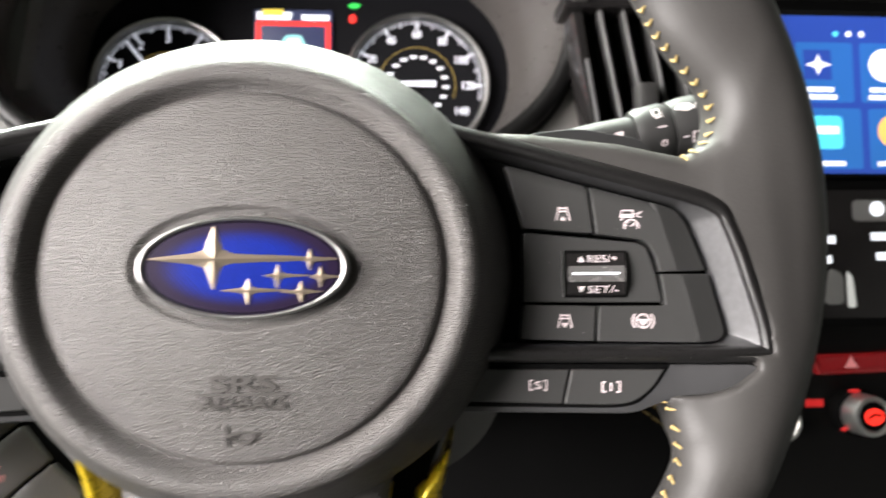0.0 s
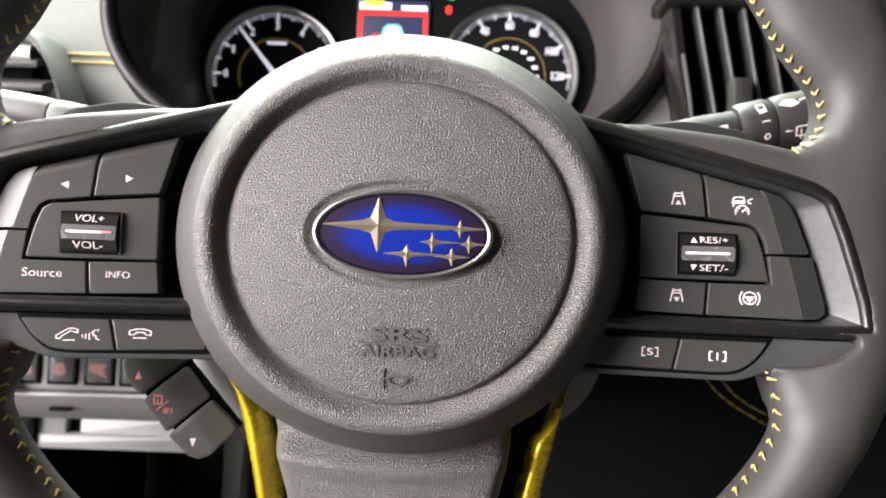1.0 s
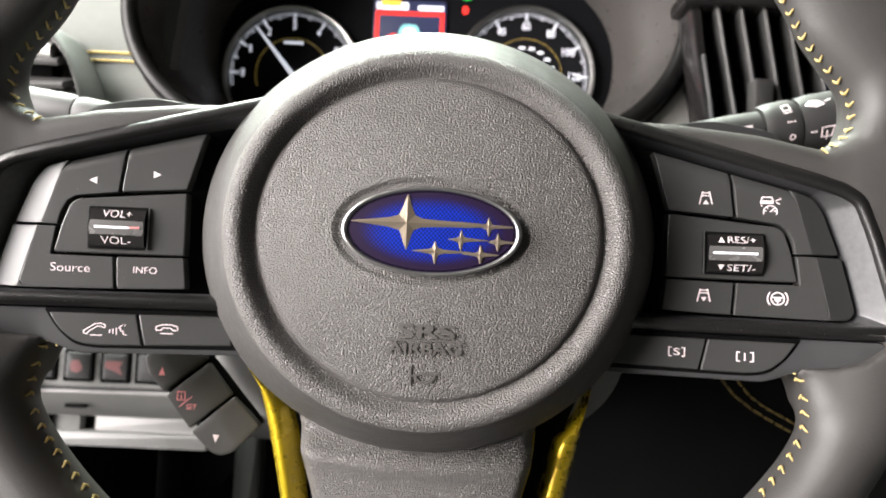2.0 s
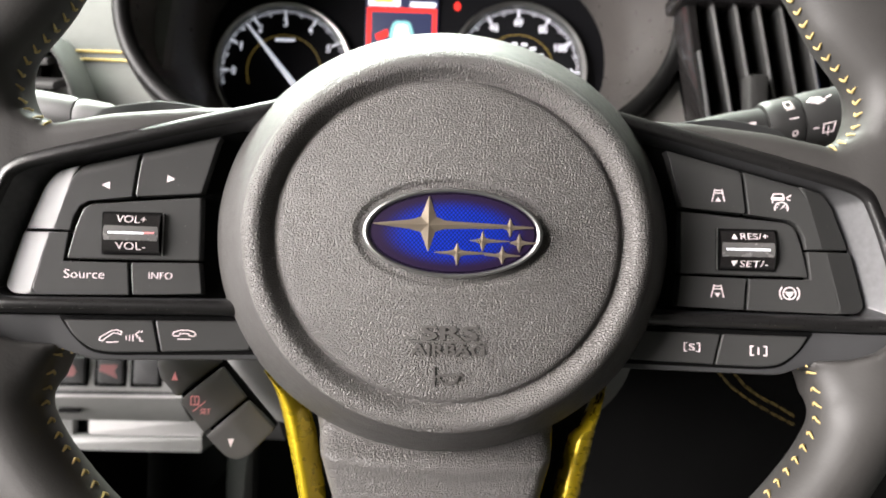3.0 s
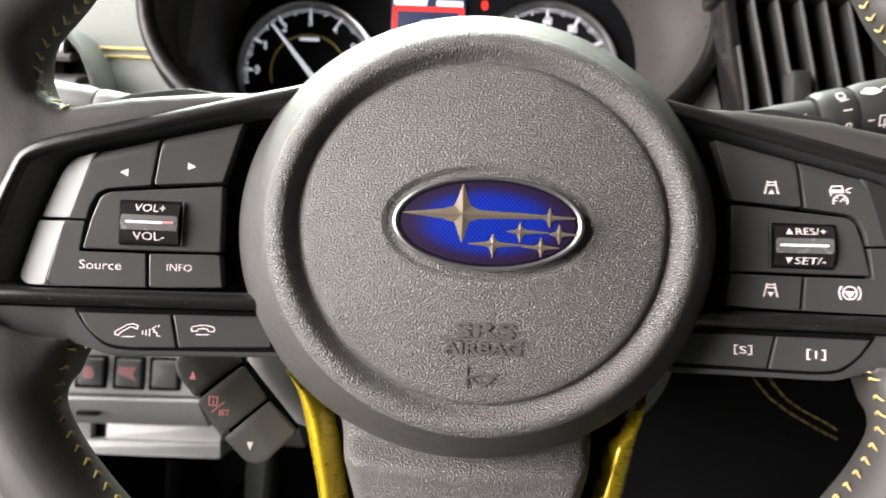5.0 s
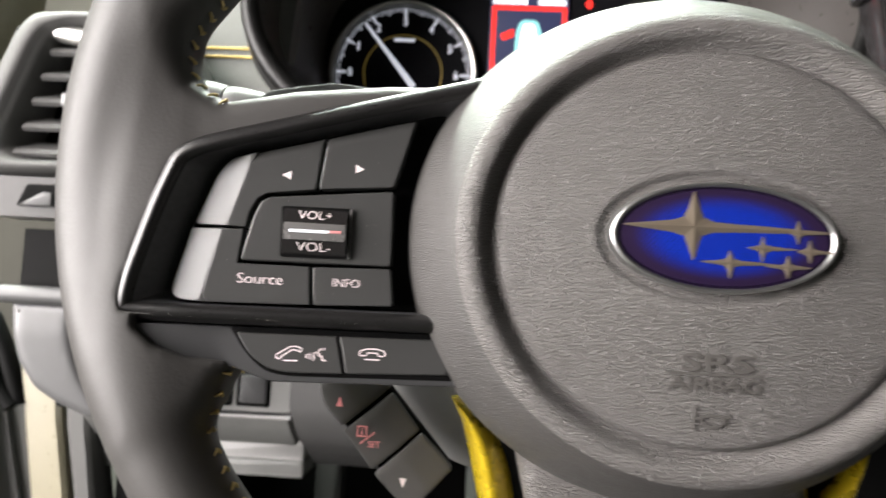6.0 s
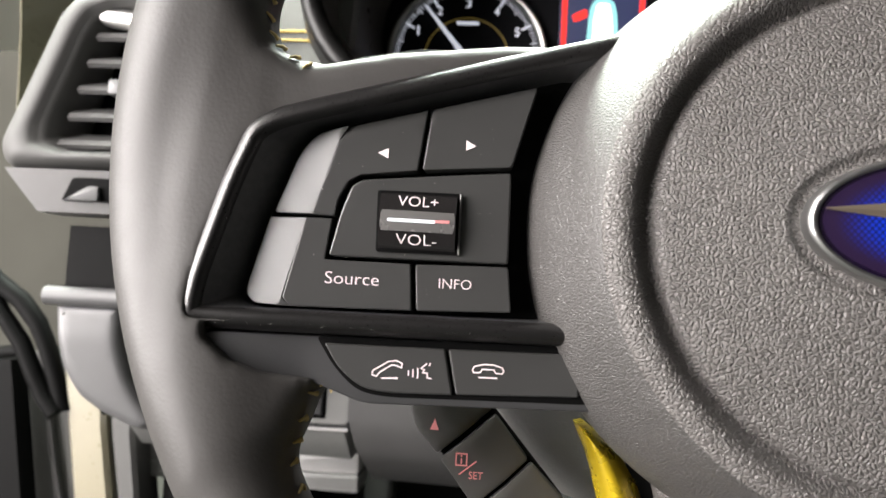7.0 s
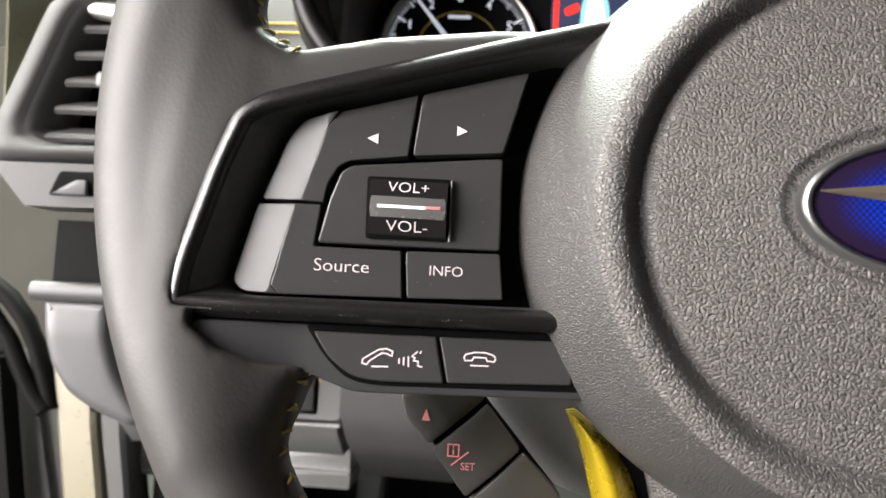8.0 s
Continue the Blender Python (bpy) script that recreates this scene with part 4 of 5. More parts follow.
for s_ in (-1, 1):
    part("yellow_inlay", inlay(s_), YELLOW, wheel, "glossy metallic yellow spoke inlay", 80)
for edge, d in ((spoke_r, 0.2),):
    part("piping", tube([(edge(z) + d, low_y(edge(z), z) + 1.4, z) for z in range(-78, -162, -6)], 0.35, 6), YELLOW, wheel, "thin yellow edge of the lower spoke", 80)
part("inlay_gap", grid_plate(lambda z: spoke_l(z) - 6, lambda z: spoke_r(z) + 13, -58, -164, lambda x, z: 31, 6, 4, 6), BLACK, wheel)

# trip switch block fixed low on the wheel's back
def switch_y(x, z):
    # a ridge runs along the block
    u = (x + 96.5) * 0.72 + (z + 75) * 0.69
    return 42.0 + max(0.0, u - 3.0) * 0.35


SW = [(-117.1, -58.5), (-115.2, -64.8), (-94.1, -87.8), (-86.6, -96.8), (-82.1, -98.2), (-77.1, -96.4), (-66.6, -85.6), (-92.1, -56.5), (-98.6, -51.0), (-110.6, -51.0)]
pod = part("trip_switch", plate(inset(dense(rounded(SW, [3, 4, 3, 4, 3, 3, 2, 3, 3, 3], 4), 3), 1.2), lambda x, z: switch_y(x, z) + 2.4, 9, 1.0), BLACK, wheel, "dark grey three-key trip switch")
for pts in ([(-116.4, -58.5), (-114.6, -64.6), (-107.5, -72.4), (-91.3, -58.3), (-98.6, -51.6), (-110.6, -51.6)],
            [(-106.4, -73.8), (-95.8, -86.9), (-80.0, -72.8), (-90.7, -60.0)],
            [(-95.1, -88.1), (-86.6, -96.2), (-82.1, -97.5), (-77.4, -95.8), (-67.5, -85.5), (-79.2, -73.7)]):
    part("key", plate(dense(rounded(pts, 1.2, 4), 2.0), switch_y, 4, 0.6, net=2.5), KEY_GREY, pod, "satin grey switch key")
part("sign", filled([tri(-108.6, -63.6, 2.6, 3.4, 90)], switch_y, 0.25), RED_PRINT, pod)
part("sign", filled([tri(-84.6, -90.6, 2.6, 3.4, 270)], switch_y, 0.25), WHITE_PRINT, pod)
part("sign", strokes([[(-101.6, -71.8), (-98.4, -71.8), (-98.4, -75.2), (-101.6, -75.2), (-101.6, -71.8)], [(-100.0, -73.3), (-100.0, -74.6)], [(-100.0, -72.4), (-100.0, -72.6)], [(-95.6, -73.8), (-100.4, -77.8)]], 0.4, switch_y, 0.25).join(
    lettering("SET", -97.6, -93.4, -79.0, -76.8, switch_y, 0.25)), RED_PRINT, pod)
part("switch_arm", box(-108, -92, 50, 58, -62, -46, 3, 2), BLACK, wheel)

# hand stitching along the inner seams
def onto_leather(x, y, z):
    p = np.array([x, y, z], float)
    for _ in range(8):
        e = 0.4
        d = float(leather_field(*[np.array([v]) for v in p])[0])
        g = np.array([float(leather_field(*[np.array([p[i] + (e if i == k else 0)]) for i in range(3)])[0]) - d for k in range(3)]) / e
        p = p - d * g / max(0.2, float(g @ g))
    return Vector(p), Vector(g).normalized()


def stitch_mesh():
    s = Shape()
    for a, b in (((-2.0, 0.2, 1.6), (0.2, -0.6, -0.2)), ((2.0, 0.2, 1.2), (-0.1, -0.6, -0.3))):
        mid = tuple((i + j) / 2 + k for i, j, k in zip(a, b, (0, -0.35, 0)))
        s.join(tube([a, mid, b], [0.30, 0.50, 0.40], 6))
    me = bpy.data.meshes.new("stitch")
    me.from_pydata(s.v, [], s.f)
    me.polygons.foreach_set("use_smooth", [True] * len(me.polygons))
    me.materials.append(THREAD)
    return me


STITCH = stitch_mesh()
SEAM_UP = [(121, 100), (127.4, 83.7), (130, 76.3), (135.5, 69.1), (144, 62.5), (149.6, 56.4), (153.0, 51), (154, 44.2), (152.3, 36.8), (148, 31.4), (140, 29)]
SEAM_DN = [(130, -48), (134.4, -54.4), (136, -62.5), (134, -71.6), (129, -81.8), (123, -89.6), (116, -97.2), (108, -105)]


def sew(path, sign, flip_=1):
    pts = [Vector(p) for p in path]
    run, left = [], 0.0
    for a, b in zip(pts, pts[1:]):
        l = (b - a).length
        while left < l:
            run.append((a.lerp(b, left / l), (b - a).normalized()))
            left += 5.2
        left -= l
    for p, d in run:
        q, n = onto_leather(sign * p.x, 1.0, p.y)
        along = Vector((sign * d.x, 0, d.y))
        along = (along - n * along.dot(n)).normalized()
        side = along.cross(n)
        m = Matrix.Translation(q + n * 0.15) @ Matrix((side * flip_, -n, along * flip_)).transposed().to_4x4()
        ob = new("stitch", STITCH)
        ob.parent = rim
        ob.matrix_basis = Matrix.Translation(-BASE[wheel.name]) @ W @ m


for sign in (-1, 1):
    sew(SEAM_UP, sign, -1)
    sew(SEAM_DN, sign)


# a little dust on the dark trim
def speck(x, y, z, r):
    return Shape().add([(x + r, y, z), (x - r, y, z), (x, y, z + r), (x, y, z - r), (x, y - r * 0.7, z)], [(0, 2, 4), (2, 1, 4), (1, 3, 4), (3, 0, 4)])


rng = random.Random(7)
grit = Shape()
for _ in range(110):
    sx = rng.choice((-1, -1, 1))
    x, z = sx * rng.uniform(92, 158), rng.uniform(-34.4, -32.4)
    grit.join(speck(x, trim_y(x) - 1.36, z, rng.uniform(0.04, 0.12)))
for _ in range(60):
    sx = rng.choice((-1, -1, 1))
    x, z = sx * rng.uniform(90, 146), rng.uniform(-28, 20)
    grit.join(speck(x, key_y(x) - 0.02, z, rng.uniform(0.04, 0.10)))
solid("dust", grit, material("pale_dust", (0.5, 0.48, 0.45), 0.9, vary=0.0), "fine pale dust specks on the dark spoke trim", "dust", "stuff", 0)

# ---- steering column and stalks ----
column = thing("column_cover", (-4, 110, -30), "grey grained plastic steering column cover behind the wheel", "column cover")


def cover_half(top):
    rows = []
    for y, cx, cz, a, b in ((64, -4, -28, 88, 58), (69, -4, -29, 97, 66), (110, -4, -32, 102, 70), (230, -4, -30, 108, 80)):
        ring = [(x, z) for x, z in ellipse(cx, cz, a, b, 80, 3.0)]
        half = [(x, max(z, cz + 0.6)) if top else (x, min(z, cz - 0.6)) for x, z in ring]
        rows.append(at_y(half, y))
    return Shape().loops(rows, cap0=True, cap1=True)


part("upper_shell", cover_half(True), COLUMN_GREY, column, "grey upper shell")
part("lower_shell", cover_half(False), COLUMN_GREY, column, "grey lower shell")


def stalk(sign):
    ob = thing("wiper_stalk" if sign > 0 else "light_stalk", (sign * 120, 62, 50), "dark plastic wiper stalk with white signs behind the wheel" if sign > 0 else "dark plastic lamp stalk behind the wheel", "stalk")
    a, b = Vector((sign * 70, 74, 38)), (Vector((196, 62, 62)) if sign > 0 else Vector((-206, 80, 57)))
    d = (b - a)
    k = 1.0 if sign > 0 else 0.62

    def piece(t0, t1, r0, r1):
        n, r0, r1 = 6, r0 * k, r1 * k
        path = [tuple(a + d * (t0 + (t1 - t0) * i / n)) for i in range(n + 1)]
        rad = [r0 + (r1 - r0) * i / n for i in range(n + 1)]
        rad[0] *= 0.93
        rad[-1] *= 0.93
        return tube(path, rad, 24)
    part("shaft", piece(0.0, 0.62, 7.5, 10.5), STALK, ob)
    part("ring", piece(0.625, 0.74, 12.2, 13.0), STALK, ob)
    part("knob", piece(0.745, 1.0, 13.4, 13.8), STALK, ob)
    if sign > 0:
        def front(x, z):
            t = (x - a.x) / d.x
            c = a + d * t
            r = 12.9 if t < 0.742 else 13.9
            dz = max(-0.96, min(0.96, (z - c.z) / r))
            return c.y - r * math.sqrt(1 - dz * dz)
        sg = [[(154.0, 60.0), (157.0, 61.0), (156.6, 63.6), (153.8, 62.8), (154.0, 60.0)], [(154.4, 59.0), (157.4, 60.0)], [(155.2, 54.8), (158.6, 55.4)]]
        part("sign", strokes(sg + [arc(158.2, 48.6, 1.1, 0, 360, 8)], 0.45, front, 0.2), WHITE_PRINT, ob)
        wip = [[(163.5, 63.0), (165.5, 65.0), (168.6, 65.2), (170.5, 63.6), (167.2, 62.0), (163.5, 63.0)], [(171.2, 65.0), (173.6, 66.2)], [(169.6, 52.6), (174.6, 53.8), (174.4, 49.8), (170.2, 49.0), (169.6, 52.6)], [(165.4, 50.6), (167.6, 51.0)], [(171.8, 51.6), (172.6, 48.4)]]
        part("sign", filled([[(131.5, 49.8), (134.5, 50.4), (134.5, 52.0), (131.5, 51.4)], [(138.4, 51.4), (141.6, 52.0), (141.6, 54.0), (138.4, 53.4)]], lambda x, z: front(x, z) + 2.6, 0.3), WHITE_PRINT, ob)
        part("sign", strokes(wip, 0.5, front, 0.2).join(filled([[(164.6, 63.2), (166, 64.6), (168.6, 64.8), (169.6, 63.6), (167.2, 62.5)]], front, 0.2)), WHITE_PRINT, ob)
    return ob


stalk(1)
stalk(-1)

# ---- instrument binnacle ----
BIN_X, BIN_Z = -24.0, 158.0
binnacle = thing("instrument_binnacle", (BIN_X, 250, BIN_Z), "deep black instrument hood with a soft grey lip", "instrument cluster")
def hood_row(y, a, b, dx=0.0):
    return at_y(ellipse(BIN_X + dx, BIN_Z, a, b, 80, 2.2), y)


part("hood_wall", Shape().loops([hood_row(192, 177, 101), hood_row(215, 174, 100), hood_row(260, 167, 98), hood_row(306, 160, 96)]), HOOD, binnacle, "glossy dark inner wall", 60)
lip = []
for k in range(9):
    a_ = math.pi * k / 8
    lip.append(hood_row(194 - 6 * math.sin(a_), 177 + 6 - 6 * math.cos(a_), 101 + 6 - 6 * math.cos(a_)))
lip.append(hood_row(235, 198, 122))
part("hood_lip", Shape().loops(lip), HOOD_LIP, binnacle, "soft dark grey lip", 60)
part("cluster_face", plate(ellipse(BIN_X, BIN_Z, 162, 99, 64, 2.2), 304, 6, 0.5), DIAL, binnacle, "black cluster face")


def gauge(cx, cz, r, numbers, needle_deg, label, hub_bar, small=None):
    g = thing("gauge", (cx, 302, cz), label, "gauge", "round gauges in the cluster")
    part("bezel", turned(cx, cz, [(r - 1.5, 303), (r - 1.5, 297.5), (r - 0.6, 295.8), (r + 1.2, 295.2), (r + 3.0, 296.6), (r + 3.4, 304)], 72), DULL_CHROME, g, "brushed silver bezel ring")
    part("dial", turned(cx, cz, [(r - 1, 303.5), (r - 1, 301.0), (0.5, 301.0)], 64), DIAL, g, "black dial")
    f = 300.8
    ticks = Shape()
    n = 60
    for i in range(-4, n + 5):
        a_ = radians(180 - i * 180 / n)
        big = i % 10 == 0
        mid = i % 5 == 0
        r0 = r - (9 if big else 6.5 if mid else 5)
        ticks.join(strokes([[(cx + r0 * math.cos(a_), cz + r0 * math.sin(a_)), (cx + (r - 2.5) * math.cos(a_), cz + (r - 2.5) * math.sin(a_))]], 1.3 if big else 0.8 if mid else 0.55, f, 0.1))
    part("scale", ticks, LIT_WHITE, g)
    part("inner_ring", strokes([arc(cx, cz, r * 0.56, -20, 200, 40)], 0.6 if small else 1.0, f, 0.1), LIT_GOLD, g)
    for i, word in enumerate(numbers):
        a_ = radians(180 - 30 * i)
        w = 3.4 * len(word) if word != "1" else 1.5
        x, z = cx + r * 0.76 * math.cos(a_), cz + r * 0.76 * math.sin(a_)
        part("numeral", lettering(word, x - w / 2, x + w / 2, z - 3.2, z + 3.2, lambda x, z: f, 0.1, 0.01), LIT_WHITE, g)
    if hub_bar:
        part("writing_bar", strokes([[(cx - 7, cz + hub_bar), (cx + 7, cz + hub_bar)]], 2.4, f, 0.1), LIT_WHITE, g)
    if small:
        sm = Shape()
        for i in range(small):
            a_ = radians(178 - 222 * i / (small - 1))
            x, z = cx + r * 0.42 * math.cos(a_), cz + r * 0.42 * math.sin(a_)
            sm.join(strokes([[(x - 1.6, z), (x + 1.6, z)]], 2.2, f, 0.1))
        part("inner_scale", sm, LIT_WHITE, g)
    a_ = radians(needle_deg)
    c, s = math.cos(a_), math.sin(a_)
    tx, tz = cx - 14 * c, cz - 14 * s
    blade = [(tx - s * 2.2, tz + c * 2.2), (tx + s * 2.2, tz - c * 2.2), (cx + (r - 6) * c + s * 0.7, cz + (r - 6) * s - c * 0.7), (cx + (r - 6) * c - s * 0.7, cz + (r - 6) * s + c * 0.7)]
    part("needle", filled([blade], 298.0, 0.8), LIT_WHITE, g, "white pointer")
    part("needle_cap", turned(cx, cz, [(4, 301), (4, 298.5), (3, 298.3)], 32), BLACK, g)
    return g


gauge(-124, 142, 53, ["0", "1", "2", "3", "4", "5", "6"], 129, "engine speed gauge with silver bezel and lit white numerals", 26)
gauge(64.5, 149, 53, ["0", "20", "40", "60", "80", "100", "120", "140"], 180, "road speed gauge with silver bezel and lit white numerals", None, 12)

display = thing("trip_display", (-30, 302, 165), "lit colour display with a red frame and a car picture", "display")
part("backing", plate(rounded([(-60, 128), (-1, 128), (-1, 207), (-60, 207)], 2, 3), 301.5, 3, 0.3), LIT_NAVY, display, "dark blue lit panel")
part("red_frame", strokes([[(-57, 131), (-57, 196), (-4, 196), (-4, 131), (-57, 131)]], 3.4, 301.4, 0.15), LIT_RED, display, "red lit border")
part("top_strip", filled([[(-58, 199), (-32, 199), (-32, 205), (-58, 205)]], 301.4, 0.15), LIT_ICON, display, "white lit strip")
part("top_strip", filled([[(-54, 202), (-38, 202), (-38, 207), (-54, 207)]], 301.2, 0.2), LIT_YELLOW, display, "yellow lit strip")
part("top_strip", filled([[(-24, 199), (-3, 199), (-3, 203), (-24, 203)]], 301.4, 0.15), LIT_ICON, display, "white lit strip")
car_pic = rounded([(-40, 145), (-21, 145), (-20, 160), (-21, 178), (-24, 187), (-37, 187), (-40, 178), (-41, 160)], 4, 4)
part("car_picture", filled([car_pic], 301.3, 0.2), LIT_TEAL, display, "teal lit car outline")
part("car_roof", filled([rounded([(-38, 150), (-23, 150), (-24, 172), (-26, 184), (-35, 184), (-37, 172)], 3, 4)], 301.0, 0.2), LIT_ICON, display, "white lit roof")
part("open_door", filled([rounded([(-41, 174), (-50, 170), (-52, 175), (-42, 180)], 1.5, 3)], 301.1, 0.2), LIT_RED, display, "red lit open door")
lamps = thing("warning_lamps", (18, 302, 200), "small red and green lit warning lamps", "warning lamp")
part("red_lamp", filled([ellipse(14.5, 201.5, 2.6, 3.6, 16)], 303.6, 0.3), LIT_RED, lamps)
part("green_lamp", filled([ellipse(16, 212, 4.5, 2.0, 16)], 303.6, 0.3), LIT_GREEN, lamps)

# ---- dashboard ----
dash = thing("dashboard", (0, 300, 100), "grey soft dashboard with yellow stitched seams", "dashboard", kind="structure")
# soft panel between the outer vent and the hood
pan = lambda x, z: 212 - (x + 205) * 0.15 + max(0, z - 100) * 0.22


def sheet(x0, x1, z0, z1, y, thick, nx=20, nz=20):
    return grid_plate(lambda z: x0(z) if callable(x0) else x0, lambda z: x1(z) if callable(x1) else x1, z0, z1, y, thick, nx, nz)


part("soft_panel", sheet(-290, -186, 40, 215, pan, 14), DASH, dash, "grey soft panel", 60)
for k in (0, 1):
    for i in range(11):
        x = -256 + 3.5 * k + i * 4.7
        z = 129.6 - 6.0 * k - (x + 256) * 0.055 - max(0, x + 216) * 0.16
        part("seam_stitch", tube([(x, pan(x, z) - 0.2, z), (x + 2.0, pan(x + 2, z) - 0.9, z - 0.1), (x + 4.2, pan(x + 4.2, z) - 0.2, z - 0.3)], 0.8, 6), TAN_THREAD, dash)
hood_edge = lambda z: max(100.0, BIN_X + 192 * max(0.0, 1 - (abs(z - BIN_Z) / 116.0) ** 2.2) ** (1 / 2.2))
part("fascia", sheet(hood_edge, 262, 40, 215, lambda x, z: 200 - (x - 168) * 0.1, 16, 20, 30), FASCIA, dash, "grey fascia", 60)
part("dash_core", box(-360, 560, 330, 420, -70, 240, 10, 6), BLACK, dash, "black dashboard core")
part("dash_top", box(-380, 560, 320, 700, 238, 262, 10, 6), DASH_DARK, dash, "dark dashboard top")


# ---- side vent and lower dash end, drawn in a frame of their own further ahead ----
AT = W @ Matrix.Translation((21.3, 38.9, 6.7)) @ Matrix.Scale(1.2376, 4)


def left_vent():
    v = thing("side_vent", (-260, 130, 62), "dark grey side air vent with horizontal slats", "air vent")
    out = dense(rounded([(-324, 30), (-318, 22), (-206, 24), (-196, 40), (-200, 66), (-212, 90), (-226, 108), (-296, 108), (-304, 98)], [6, 6, 14, 14, 16, 16, 16, 12, 8], 5), 5)
    win = [(-291, 39), (-286, 33), (-210, 33), (-205, 45), (-208, 64), (-216, 84), (-228, 97), (-271, 97), (-277, 91)]
    inn = ray_loop(out, dense(rounded(win, 5, 4), 4), (-255, 65))
    fy = lambda x, z: 118 + (z - 60) * 0.10
    rows = [at_y([(a[0] + (b[0] - a[0]) * t, a[1] + (b[1] - a[1]) * t) for a, b in zip(out, inn)], fy, dy)
            for t, dy in ((0, 40), (0, 14), (0.05, 8.5), (0.13, 4.5), (0.24, 1.6), (0.36, 0.2), (0.47, 0.0), (0.56, 0.8), (0.60, 2.6), (0.65, 3.0), (0.72, 5.0), (1.0, 15), (1.0, 36))]
    part("housing", Shape().loops(rows, cap1=True), VENT_GREY, v, "dark grey moulded housing", 50)
    for i in range(5):
        z = 37.5 + i * 13.0
        x0 = -294 + (z - 35) * 0.2
        x1 = -212 - max(0, z - 60) * 0.35
        prof = [(-8, -3.2), (-9.5, -1.2), (-8, 0.6), (3, 2.6), (12, 2.0), (12, -1.0)]
        rows = [[(x, fy(x, z) + 15 + dy * 1.0, z + dz + dy * 0.30) for dy, dz in prof] for x in (x0, x0 + 20, (x0 + x1) / 2, x1)]
        part("slat", Shape().loops(rows, cap0=True, cap1=True), SLAT, v, "grey vent slat", 30)
    part("top_strip", tube([(-284, fy(0, 96) + 9, 97), (-266, fy(0, 94) + 8, 94), (-226, fy(0, 93) + 9, 92.0)], 4.6, 12), KNOB_SILVER, v, "bright silver strip")
    part("slider", box(-272, -262, 121, 130, 57, 64, 1.5, 1.0), SILVER, v, "bright slider knob")
    # black plate that stands in for the shade behind the slats
    part("throat_shade_plate", box(-312, -232, 140, 150, 28, 104, 4, 1), BLACK, v)
    return v


left_vent()
low_left = thing("lower_side_panel", (-270, 150, -30), "grey lower dash end with thumb wheel and silver strip", "dash panel")
part("apron", sheet(lambda z: -316 + (20 - z) * 0.8, -200, 22, 3, lambda x, z: 121 + (22 - z) * 0.2, 20, 6, 6), VENT_DARK, low_left, "dark grey apron under the vent")
part("wheel_recess", plate(rounded([(-290, 8), (-284, 18.5), (-240, 18.5), (-240, 8)], 1.5, 3), lambda x, z: 119.5 + (22 - z) * 0.2, 4, 0.4), BLACK, low_left)
part("thumb_wheel", plate(rounded([(-287, 8.2), (-276, 14.6), (-271, 14.6), (-271, 8.2)], 1, 3), 119.5, 6, 0.5), SILVER, low_left, "pale thumb wheel")
part("dark_band", sheet(-292, -190, -2, -31, lambda x, z: 134, 20, 4, 4), RUBBER, low_left, "dark band")
part("silver_strip", Shape().loops([[(x, 129 - 4.0 * math.sin(a_), -34.6 + 4.4 * math.cos(a_)) for a_ in [math.pi * 2 * k / 12 for k in range(12)]] for x in (-297, -250, -205)], cap0=True, cap1=True), SILVER, low_left, "bright silver strip")
curve = [(-294, -37.2), (-292, -55), (-289, -68), (-281, -80), (-268, -88), (-250, -94.5), (-243, -90), (-251, -80), (-257, -69), (-260.5, -55), (-261, -37.2)]
part("silver_panel", plate(dense(rounded(curve, 4, 4), 4), lambda x, z: 129 + max(0, -52 - z) * 0.12, 26, 5, 4), SILVER, low_left, "silver grey rounded panel", 60)
# black plate added for the shade in the opening behind the panel
part("panel_shade_plate", box(-300, -262, 185, 192, -98, -34, 2, 0.5), BLACK, low_left, "black plate for the shade behind the panel")

# ---- knee panel with its row of switches ----
AT = W
KNEE = 277
knee = thing("knee_panel", (-240, 290, -130), "grey knee panel with ledges and a row of switches", "dash panel")
part("switch_bank", box(-340, -186, KNEE, KNEE + 30, -112, -66, 4, 2), SHROUD, knee, "grey switch surround")
for k, x in enumerate((-306.0, -278.0, -250.0, -223.5)):
    part("switch_seat", box(x - 2.0, x + 22.0, KNEE - 0.6, KNEE + 2, -108.4, -84.0, 2, 0.5), BLACK, knee)
    sw = part("switch", box(x + 1.2, x + 20.0, KNEE - 3.5, KNEE + 3, -105.8, -86, 2, 1.6), PLASTIC, knee, "dark square switch" if k < 3 else "blank grey switch cover")
    if k == 1:
        part("sign", filled([rounded([(x + 5, -100), (x + 11, -101.5), (x + 14.5, -97.5), (x + 11, -91.5), (x + 5.5, -92)], 2, 3)], KNEE - 3.5, 0.25), DIM_RED, sw)
    elif k == 0:
        part("sign", filled([rounded([(x + 5, -101), (x + 16, -101), (x + 16, -96), (x + 12, -91.5), (x + 7, -92)], 1.5, 3)], KNEE - 3.5, 0.25), DIM_RED, sw)
    elif k == 2:
        part("sign", filled([rounded([(x + 3, -96.5), (x + 9, -98.5), (x + 17, -102), (x + 14, -96), (x + 17, -91.5), (x + 4, -91.5)], 1.0, 3)], KNEE - 3.5, 0.25), DIM_RED, sw)
part("ledge", box(-340, -186, KNEE + 3, KNEE + 40, -117.0, -111.4, 2, 1), PLASTIC, knee, "dark ledge")
part("edge_strip", tube([(-340, KNEE + 1, -117.0), (-186.5, KNEE + 1, -115.0)], 1.2, 8), SHELF_GREY, knee, "pale edge along the ledge")
